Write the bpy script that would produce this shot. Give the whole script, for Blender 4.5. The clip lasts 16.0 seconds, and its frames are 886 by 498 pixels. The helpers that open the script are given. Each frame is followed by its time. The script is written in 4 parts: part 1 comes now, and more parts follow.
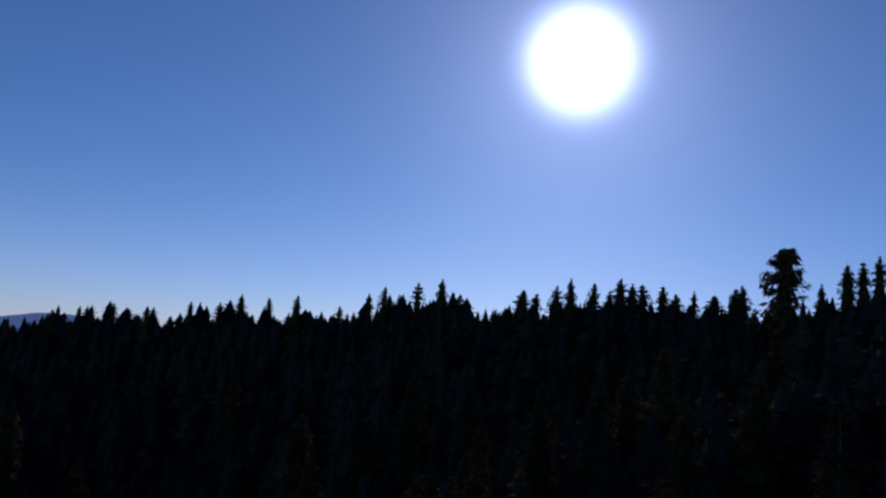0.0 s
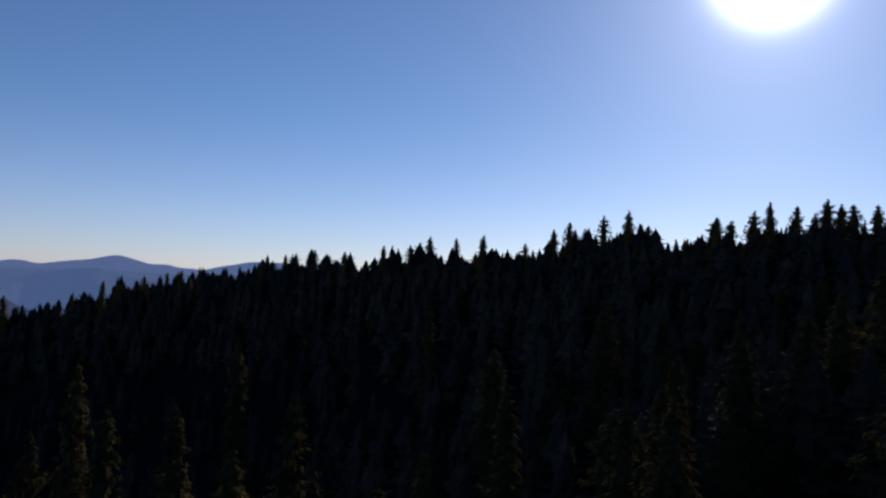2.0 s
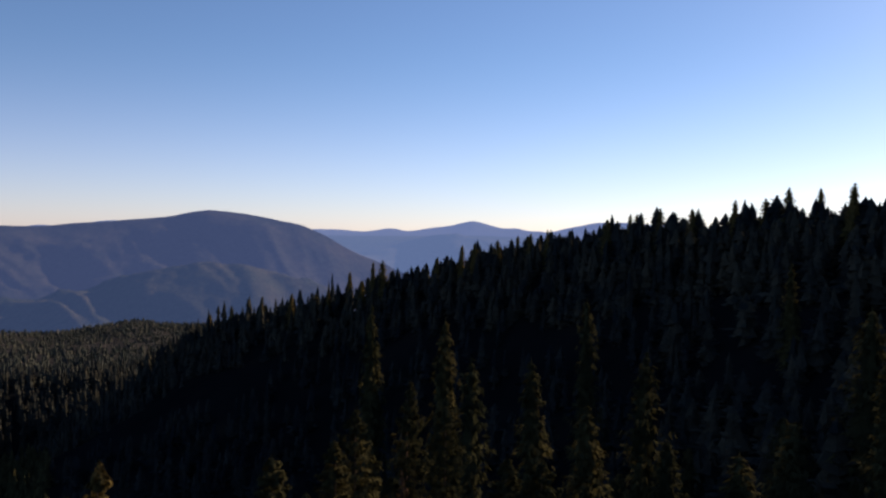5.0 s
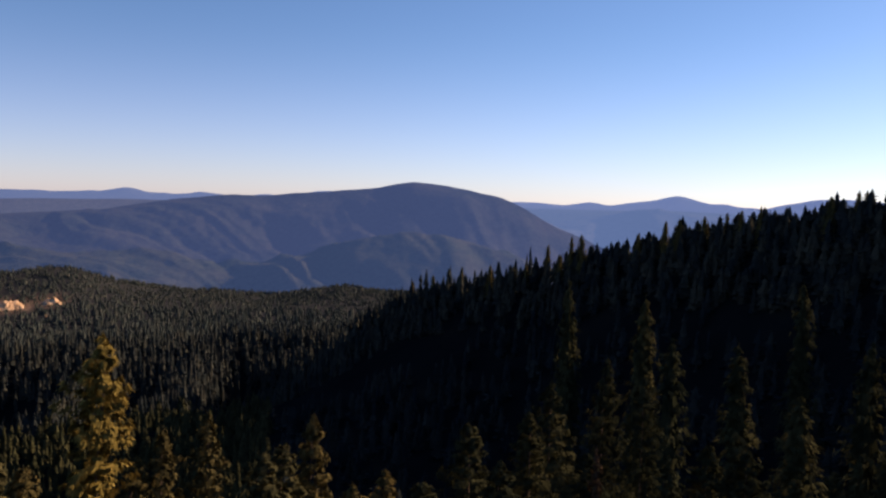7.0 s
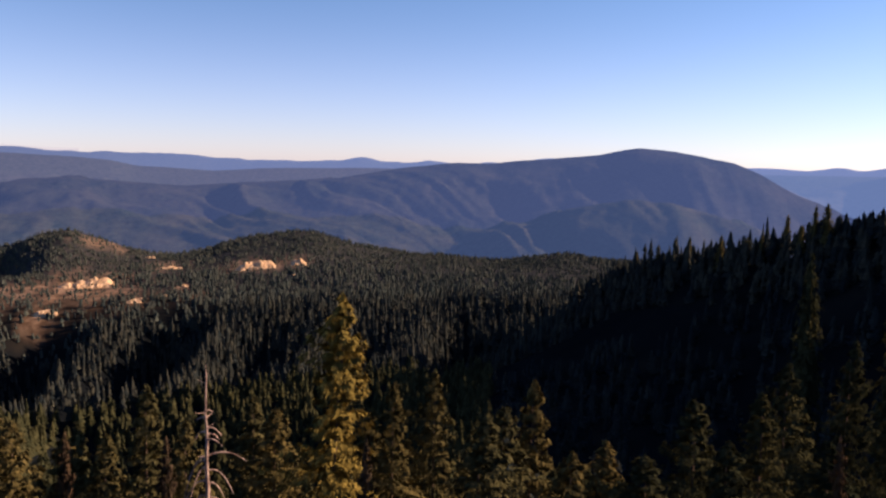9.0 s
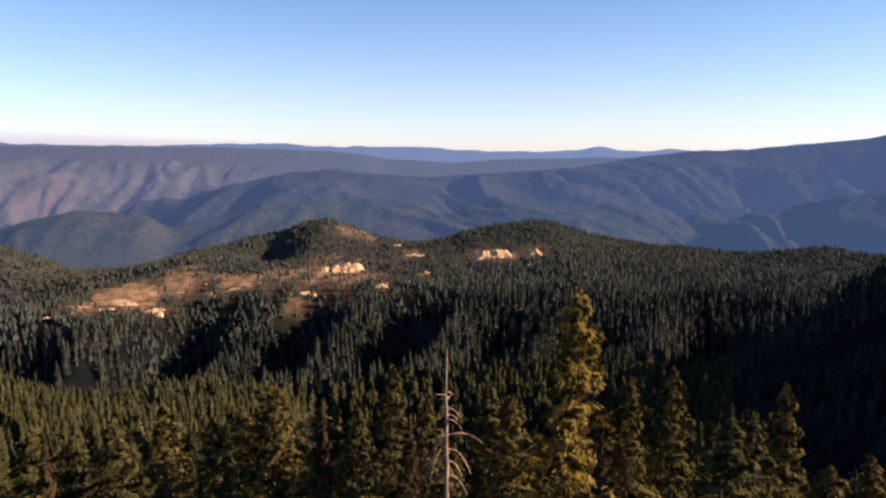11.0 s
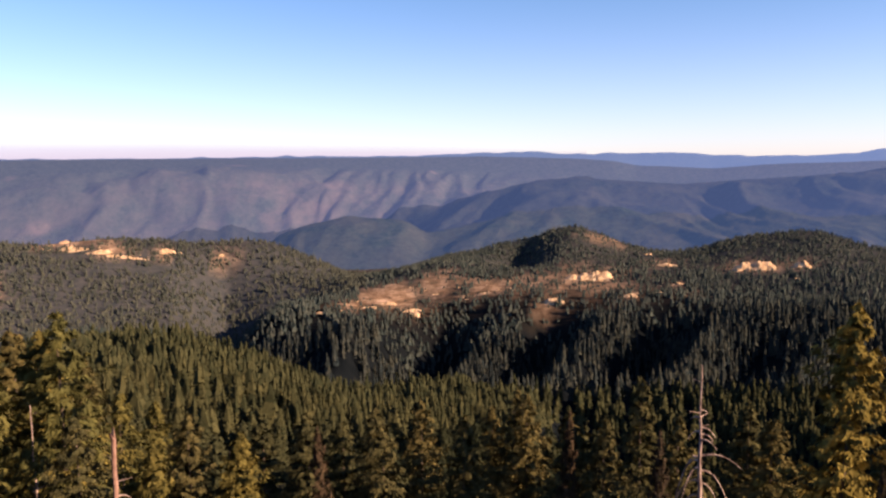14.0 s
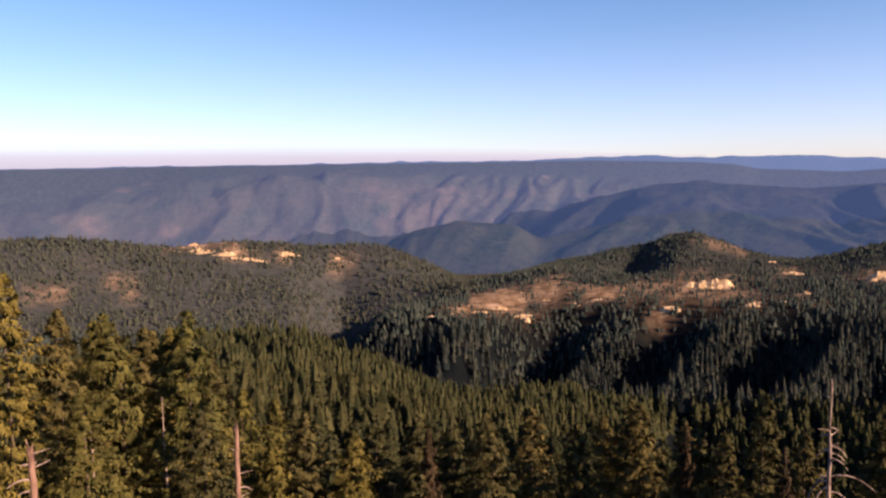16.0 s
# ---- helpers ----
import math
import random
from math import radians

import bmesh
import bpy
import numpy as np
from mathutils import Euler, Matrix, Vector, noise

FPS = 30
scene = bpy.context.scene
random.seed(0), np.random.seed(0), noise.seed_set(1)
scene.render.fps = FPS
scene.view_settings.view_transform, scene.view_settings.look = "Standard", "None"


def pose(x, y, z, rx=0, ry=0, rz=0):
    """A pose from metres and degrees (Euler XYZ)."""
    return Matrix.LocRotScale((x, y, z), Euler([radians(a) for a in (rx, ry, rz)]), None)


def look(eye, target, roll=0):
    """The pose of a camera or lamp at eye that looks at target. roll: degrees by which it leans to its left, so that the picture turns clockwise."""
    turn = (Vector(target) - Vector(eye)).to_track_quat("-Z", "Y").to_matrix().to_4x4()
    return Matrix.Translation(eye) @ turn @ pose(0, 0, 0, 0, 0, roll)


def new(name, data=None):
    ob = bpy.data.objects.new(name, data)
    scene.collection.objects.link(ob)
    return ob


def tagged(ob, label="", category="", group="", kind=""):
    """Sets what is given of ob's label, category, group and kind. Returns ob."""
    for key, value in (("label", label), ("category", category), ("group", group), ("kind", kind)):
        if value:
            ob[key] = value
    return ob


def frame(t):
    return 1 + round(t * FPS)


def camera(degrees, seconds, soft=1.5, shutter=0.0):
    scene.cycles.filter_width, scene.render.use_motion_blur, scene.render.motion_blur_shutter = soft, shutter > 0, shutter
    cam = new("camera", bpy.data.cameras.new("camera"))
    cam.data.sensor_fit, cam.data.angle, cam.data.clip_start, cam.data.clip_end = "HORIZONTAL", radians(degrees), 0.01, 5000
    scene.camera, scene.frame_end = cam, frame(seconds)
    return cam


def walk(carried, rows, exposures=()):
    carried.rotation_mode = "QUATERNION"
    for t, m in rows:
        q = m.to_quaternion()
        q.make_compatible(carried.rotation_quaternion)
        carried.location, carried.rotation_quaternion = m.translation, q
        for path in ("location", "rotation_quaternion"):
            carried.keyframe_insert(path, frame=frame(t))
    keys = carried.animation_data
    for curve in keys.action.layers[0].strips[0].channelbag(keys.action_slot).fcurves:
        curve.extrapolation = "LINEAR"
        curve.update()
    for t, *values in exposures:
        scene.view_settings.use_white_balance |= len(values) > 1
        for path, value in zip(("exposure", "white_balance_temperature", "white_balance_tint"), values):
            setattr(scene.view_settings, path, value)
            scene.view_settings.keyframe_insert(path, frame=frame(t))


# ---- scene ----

# ---------------------------------------------------------------- camera and its walk
# One slow turn to the left on a summit: seconds, heading (clockwise from +y), tilt, lean in degrees.
EYE_Z = 1.7
ARM = 0.55          # the camera is held this far out from the axis of the turn
TURN = [
    (0.0, 0.00, 7.89, 4.64),
    (0.5, -1.91, 6.63, 4.25),
    (1.0, -5.11, 5.06, 3.75),
    (1.5, -8.83, 3.69, 3.25),
    (2.0, -12.98, 2.47, 2.65),
    (2.5, -17.02, 1.54, 2.17),
    (3.0, -21.36, 0.77, 1.68),
    (3.5, -25.39, 0.18, 1.25),
    (4.0, -29.57, -0.32, 0.87),
    (6.5, -48.22, -2.75, 1.63),
    (7.0, -51.78, -3.44, 1.76),
    (7.5, -55.71, -4.19, 1.88),
    (8.0, -59.42, -4.90, 1.77),
    (8.5, -63.62, -5.62, 1.57),
    (9.0, -67.75, -6.21, 1.30),
    (9.5, -72.31, -6.70, 0.98),
    (10.0, -76.56, -6.97, 0.64),
    (12.5, -95.43, -6.90, -0.32),
    (13.0, -98.09, -6.78, -0.50),
    (13.5, -100.53, -6.65, -0.60),
    (14.0, -102.82, -6.50, -0.77),
    (14.5, -104.81, -6.35, -0.84),
    (15.0, -107.00, -6.23, -0.96),
    (15.5, -108.96, -6.11, -1.09),
    (16.0, -110.92, -6.02, -1.14),
]
cam = camera(58.6, 16.0, soft=2.4)


def held(heading, tilt, lean):
    a, e = radians(heading), radians(tilt)
    eye = Vector((ARM * math.sin(a), ARM * math.cos(a), EYE_Z))
    way = Vector((math.sin(a) * math.cos(e), math.cos(a) * math.cos(e), math.sin(e)))
    return look(eye, eye + way * 10.0, lean)


walk(cam, [(t, held(h, e, l)) for t, h, e, l in TURN],
     exposures=[(0.0, -0.4, 4900, 20), (1.0, -0.4, 4900, 20), (2.0, 0.1, 5600, 16), (2.6, 0.43, 6900, 10), (3.5, 0.66, 7600, 13), (4.2, 0.75, 6900, 17),
                (6.4, 0.84, 6100, 19), (9.0, 1.12, 6150, 22), (9.5, 1.20, 6200, 20), (10.0, 1.26, 6450, 12), (10.2, 1.28, 6400, 12), (12.4, 1.45, 6150, 14),
                (13.2, 1.44, 6150, 17), (14.5, 1.39, 6150, 18), (16.0, 1.25, 6100, 18)])

# ---------------------------------------------------------------- world and sun
SUN_AZ, SUN_EL = 9.2, 21.8
SUN_DIR = Vector((math.sin(radians(SUN_AZ)) * math.cos(radians(SUN_EL)),
                  math.cos(radians(SUN_AZ)) * math.cos(radians(SUN_EL)), math.sin(radians(SUN_EL))))
world = bpy.data.worlds.new("evening_sky")
scene.world = world
world.use_nodes = True
wn, wl = world.node_tree.nodes, world.node_tree.links
sky = wn.new("ShaderNodeTexSky")
sky.sky_type = "NISHITA"
sky.sun_disc = False
sky.sun_elevation, sky.sun_rotation = radians(SUN_EL), radians(SUN_AZ)
sky.altitude, sky.air_density, sky.dust_density, sky.ozone_density = 1400.0, 1.0, 0.5, 3.9
background = wn["Background"]
background.inputs["Strength"].default_value = 0.065
wl.new(sky.outputs["Color"], background.inputs["Color"])
# dazzling glare and aureole round the sun, painted into the sky far wider than it
coord = wn.new("ShaderNodeTexCoord")
dot = wn.new("ShaderNodeVectorMath")
dot.operation = "DOT_PRODUCT"
dot.inputs[1].default_value = SUN_DIR
wl.new(coord.outputs["Generated"], dot.inputs[0])
def sky_math(kind, a, b):
    node = wn.new("ShaderNodeMath")
    node.operation = kind
    for sock, v in zip(node.inputs, (a, b)):
        if isinstance(v, (int, float)):
            sock.default_value = v
        else:
            wl.new(v, sock)
    return node.outputs["Value"]


off = sky_math("ARCCOSINE", sky_math("MINIMUM", dot.outputs["Value"], 1.0), 0.0)
core = sky_math("MULTIPLY", sky_math("POWER", math.e, sky_math("MULTIPLY", sky_math("POWER", sky_math("DIVIDE", off, radians(3.3)), 3.0), -1.0)), 2.8)
glow = sky_math("MULTIPLY", sky_math("POWER", math.e, sky_math("DIVIDE", off, radians(-3.8))), 0.70)
both = sky_math("ADD", core, glow)
sun_glare = wn.new("ShaderNodeBackground")
sun_glare.inputs["Color"].default_value = (0.97, 0.92, 1.0, 1)
wl.new(both, sun_glare.inputs["Strength"])
# evening haze low over the whole horizon
split = wn.new("ShaderNodeSeparateXYZ")
wl.new(coord.outputs["Generated"], split.inputs[0])
low = wn.new("ShaderNodeMapRange")
low.interpolation_type = "SMOOTHERSTEP"
low.inputs["From Min"].default_value = 0.25
low.inputs["From Max"].default_value = -0.04
low.inputs["To Max"].default_value = 0.080
wl.new(split.outputs["Z"], low.inputs["Value"])
haze = wn.new("ShaderNodeBackground")
haze.inputs["Color"].default_value = (1.0, 0.42, 0.70, 1)
wl.new(low.outputs["Result"], haze.inputs["Strength"])
sky_sum = wn.new("ShaderNodeAddShader")
wl.new(background.outputs["Background"], sky_sum.inputs[0])
wl.new(haze.outputs["Background"], sky_sum.inputs[1])
add = wn.new("ShaderNodeAddShader")
wl.new(sky_sum.outputs["Shader"], add.inputs[0])
wl.new(sun_glare.outputs["Background"], add.inputs[1])
wl.new(add.outputs["Shader"], wn["World Output"].inputs["Surface"])

sun = new("sun", bpy.data.lights.new("sun", "SUN"))
sun.data.energy, sun.data.angle, sun.data.color = 5.0, radians(0.5), (1.0, 0.77, 0.50)
sun.matrix_world = look(SUN_DIR * 100.0, (0, 0, 0))


# ---------------------------------------------------------------- materials
def surface(name, rough=0.85):
    m = bpy.data.materials.new(name)
    m.use_nodes = True
    b = m.node_tree.nodes["Principled BSDF"]
    b.inputs["Roughness"].default_value = rough
    b.inputs["Specular IOR Level"].default_value = 0.0
    return m, m.node_tree.nodes, m.node_tree.links, b


def noise_ramp(n, l, vector, scale, stops, detail=4.0, rough=0.6):
    tex = n.new("ShaderNodeTexNoise")
    tex.inputs["Scale"].default_value, tex.inputs["Detail"].default_value = scale, detail
    tex.inputs["Roughness"].default_value = rough
    l.new(vector, tex.inputs["Vector"])
    r = n.new("ShaderNodeValToRGB")
    e = r.color_ramp.elements
    while len(e) < len(stops):
        e.new(0.5)
    for i, (p, c) in enumerate(stops):
        e[i].position, e[i].color = p, (*c, 1)
    l.new(tex.outputs["Fac"], r.inputs["Fac"])
    return r.outputs["Color"], tex.outputs["Fac"]


def mix(n, l, fac, a, b, kind="MIX"):
    m = n.new("ShaderNodeMix")
    m.data_type, m.blend_type = "RGBA", kind
    for sock, v in ((m.inputs["Factor"], fac), (m.inputs["A"], a), (m.inputs["B"], b)):
        if isinstance(v, (int, float)):
            sock.default_value = v
        elif isinstance(v, tuple):
            sock.default_value = (*v, 1)
        else:
            l.new(v, sock)
    return m.outputs["Result"]


def bumped(n, l, b, height, strength, distance):
    u = n.new("ShaderNodeBump")
    u.inputs["Strength"].default_value, u.inputs["Distance"].default_value = strength, distance
    l.new(height, u.inputs["Height"])
    l.new(u.outputs["Normal"], b.inputs["Normal"])


def foliage(name, dark, light, cell, thin=0.0):
    """Needles: each tree, and each spray, has a tint of its own."""
    m, n, l, b = surface(name, 1.0)
    b.inputs["Specular IOR Level"].default_value = 0.0
    pos = n.new("ShaderNodeNewGeometry")
    info = n.new("ShaderNodeObjectInfo")
    vor = n.new("ShaderNodeTexVoronoi")
    vor.inputs["Scale"].default_value = 1.0 / cell
    l.new(pos.outputs["Position"], vor.inputs["Vector"])
    sep = n.new("ShaderNodeSeparateColor")
    l.new(vor.outputs["Color"], sep.inputs["Color"])
    tint = mix(n, l, sep.outputs["Red"], dark, light)
    col, _ = noise_ramp(n, l, pos.outputs["Position"], 0.9, [(0.3, (0.78, 0.78, 0.74)), (0.7, (1.2, 1.18, 1.1))], 3.0)
    c = mix(n, l, 1.0, tint, col, "MULTIPLY")
    island = mix(n, l, pos.outputs["Random Per Island"], (0.84, 0.86, 0.84), (1.16, 1.13, 1.06))
    c = mix(n, l, 1.0, c, island, "MULTIPLY")
    own = mix(n, l, info.outputs["Random"], (0.72, 0.80, 0.84), (1.25, 1.16, 0.98))
    c = mix(n, l, 1.0, c, own, "MULTIPLY")
    l.new(c, b.inputs["Base Color"])
    if thin:                                  # light that comes through the sprays
        back = n.new("ShaderNodeBsdfTranslucent")
        l.new(c, back.inputs["Color"])
        blend = n.new("ShaderNodeMixShader")
        blend.inputs[0].default_value = thin
        l.new(b.outputs["BSDF"], blend.inputs[1])
        l.new(back.outputs["BSDF"], blend.inputs[2])
        l.new(blend.outputs["Shader"], n["Material Output"].inputs["Surface"])
    return m


def bark(name, a, c, scale=3.0):
    m, n, l, b = surface(name, 0.9)
    tc = n.new("ShaderNodeTexCoord")
    mp = n.new("ShaderNodeMapping")
    mp.inputs["Scale"].default_value = (1, 1, 0.45)
    l.new(tc.outputs["Object"], mp.inputs["Vector"])
    col, f = noise_ramp(n, l, mp.outputs["Vector"], scale, [(0.3, a), (0.7, c)], 6.0)
    l.new(col, b.inputs["Base Color"])
    bumped(n, l, b, f, 0.6, 0.06)
    return m


NEEDLES = foliage("fir_needles", (0.056, 0.048, 0.024), (0.108, 0.085, 0.038), 0.9, 0.08)
NEEDLES_OLIVE = foliage("olive_fir_needles", (0.070, 0.059, 0.022), (0.140, 0.109, 0.035), 0.9, 0.08)
# darker copy of the fir needles, also painting in shade on dim firs
NEEDLES_MID = foliage("darkened_spur_needles", (0.025, 0.027, 0.017), (0.057, 0.053, 0.029), 7.0, 0.17)
# lighter, golden copy: evening sunlight is put into the base colour
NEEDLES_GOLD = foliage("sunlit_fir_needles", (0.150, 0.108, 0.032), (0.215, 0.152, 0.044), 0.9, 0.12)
# dark, bluish copy: shade of ridge and valley is put into the colour
NEEDLES_FAR = foliage("shade_toned_forest_needles", (0.013, 0.018, 0.025), (0.038, 0.039, 0.038), 9.0)
# paler and bluer than near needles: distance haze is put into the colour
NEEDLES_HAZED = foliage("hazed_hill_needles", (0.034, 0.042, 0.044), (0.066, 0.065, 0.060), 8.0)
NEEDLES_BROWN = foliage("dead_brown_needles", (0.050, 0.033, 0.024), (0.095, 0.062, 0.042), 2.0)
# the far hill's needles carry the same painted haze
NEEDLES_HILL_HAZED = foliage("hazed_far_hill_needles", (0.034, 0.038, 0.039), (0.066, 0.063, 0.055), 9.0)
BARK = bark("fir_bark", (0.05, 0.035, 0.025), (0.16, 0.11, 0.075))
DEADWOOD = bark("weathered_wood", (0.085, 0.050, 0.042), (0.50, 0.34, 0.27), 1.6)
SNAG_BARK = bark("snag_bark", (0.075, 0.038, 0.030), (0.36, 0.20, 0.145), 1.3)


def ground_material():
    m, n, l, b = surface("shade_dark_forest_floor", 0.95)
    pos = n.new("ShaderNodeNewGeometry").outputs["Position"]
    # near-black floor: the shade beneath the trees is put into its colour
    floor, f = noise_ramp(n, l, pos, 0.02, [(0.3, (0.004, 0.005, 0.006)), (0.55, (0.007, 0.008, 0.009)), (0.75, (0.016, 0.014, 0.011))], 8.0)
    soil, _ = noise_ramp(n, l, pos, 0.035, [(0.34, (0.085, 0.058, 0.034)), (0.48, (0.25, 0.138, 0.078)), (0.62, (0.52, 0.32, 0.20))], 8.0, 0.7)
    bare = n.new("ShaderNodeAttribute")
    bare.attribute_name = "bare"
    scrub = n.new("ShaderNodeAttribute")
    scrub.attribute_name = "scrub"
    # scrub cover, greyed so that its colour also paints in haze
    hazed_brush, _ = noise_ramp(n, l, pos, 0.06, [(0.35, (0.036, 0.038, 0.039)), (0.65, (0.068, 0.060, 0.057))], 6.0)
    floor = mix(n, l, scrub.outputs["Fac"], floor, hazed_brush)
    c = mix(n, l, bare.outputs["Fac"], floor, soil)
    l.new(c, b.inputs["Base Color"])
    bumped(n, l, b, f, 0.5, 3.0)
    return m


def hazed_range_material(name, wood, scrub, soil, air):
    """A far wooded range; emission paints in the kilometres of glowing evening haze before it."""
    m, n, l, b = surface(name, 1.0)
    pos = n.new("ShaderNodeNewGeometry").outputs["Position"]
    woods, f = noise_ramp(n, l, pos, 0.045, [(0.36, wood), (0.62, scrub)], 10.0, 0.8)
    bare = n.new("ShaderNodeAttribute")
    bare.attribute_name = "bare"
    patch, _ = noise_ramp(n, l, pos, 0.006, [(0.35, (0, 0, 0)), (0.62, (1, 1, 1))], 9.0, 0.68)
    fac = mix(n, l, 1.0, patch, bare.outputs["Color"], "MULTIPLY")
    c = mix(n, l, fac, woods, soil)
    l.new(c, b.inputs["Base Color"])
    # airlight put into the surface as emission, stronger towards the sun
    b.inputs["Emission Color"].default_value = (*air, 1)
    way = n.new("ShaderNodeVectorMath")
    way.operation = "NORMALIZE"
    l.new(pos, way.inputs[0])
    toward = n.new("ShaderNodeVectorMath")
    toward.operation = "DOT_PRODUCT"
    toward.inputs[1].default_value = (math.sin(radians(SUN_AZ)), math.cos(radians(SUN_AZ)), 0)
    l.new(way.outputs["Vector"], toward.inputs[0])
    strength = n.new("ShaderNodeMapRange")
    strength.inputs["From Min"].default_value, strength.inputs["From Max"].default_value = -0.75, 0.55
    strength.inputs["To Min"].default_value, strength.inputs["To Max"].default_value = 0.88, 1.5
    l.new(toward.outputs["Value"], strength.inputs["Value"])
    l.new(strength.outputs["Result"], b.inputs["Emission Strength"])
    bumped(n, l, b, f, 0.8, 12.0)
    return m


GROUND = ground_material()
RANGE_NEAR = hazed_range_material("wooded_foothills", (0.009, 0.016, 0.013), (0.036, 0.040, 0.028), (0.090, 0.066, 0.048), (0.0135, 0.0215, 0.0440))
RANGE = hazed_range_material("wooded_range", (0.008, 0.013, 0.012), (0.026, 0.029, 0.023), (0.068, 0.053, 0.042), (0.0180, 0.0262, 0.0550))
RANGE_FAR = hazed_range_material("distant_range", (0.016, 0.024, 0.020), (0.044, 0.046, 0.038), (0.115, 0.080, 0.068), (0.0325, 0.0390, 0.0720))
RANGE_HORIZON = hazed_range_material("horizon_range", (0.02, 0.024, 0.02), (0.036, 0.036, 0.028), (0.08, 0.06, 0.05), (0.051, 0.071, 0.133))
RANGE_SUNWARD = hazed_range_material("sunward_range", (0.02, 0.024, 0.02), (0.036, 0.036, 0.028), (0.08, 0.06, 0.05), (0.041, 0.061, 0.112))


def rock_material():
    m, n, l, b = surface("sunlit_granite", 0.9)
    pos = n.new("ShaderNodeNewGeometry").outputs["Position"]
    col, f = noise_ramp(n, l, pos, 0.17, [(0.30, (0.13, 0.06, 0.028)), (0.48, (0.50, 0.30, 0.16)), (0.68, (0.70, 0.50, 0.32))], 9.0, 0.7)
    l.new(col, b.inputs["Base Color"])
    bumped(n, l, b, f, 0.9, 3.0)
    return m


ROCK = rock_material()


# ---------------------------------------------------------------- shape of the land
def lattice(ix, iy, seed):
    h = (ix.astype(np.int64) * 374761393 + iy.astype(np.int64) * 668265263 + seed * 974711) & 0x7FFFFFFF
    h = ((h ^ (h >> 13)) * 1274126177) & 0x7FFFFFFF
    return ((h ^ (h >> 16)) & 0xFFFF) / 65535.0


def value_noise(x, y, seed=0):
    x, y = np.asarray(x, float), np.asarray(y, float)
    ix, iy = np.floor(x), np.floor(y)
    fx, fy = x - ix, y - iy
    fx, fy = fx * fx * (3 - 2 * fx), fy * fy * (3 - 2 * fy)
    a, b = lattice(ix, iy, seed), lattice(ix + 1, iy, seed)
    c, d = lattice(ix, iy + 1, seed), lattice(ix + 1, iy + 1, seed)
    return (a + (b - a) * fx) * (1 - fy) + (c + (d - c) * fx) * fy


def fbm(x, y, seed=0, octaves=4):
    s, a, t = 0.0, 0.5, 0.0
    for k in range(octaves):
        s, t, a = s + a * value_noise(x * 2 ** k, y * 2 ** k, seed + k), t + a, a * 0.5
    return s / t * 2 - 1


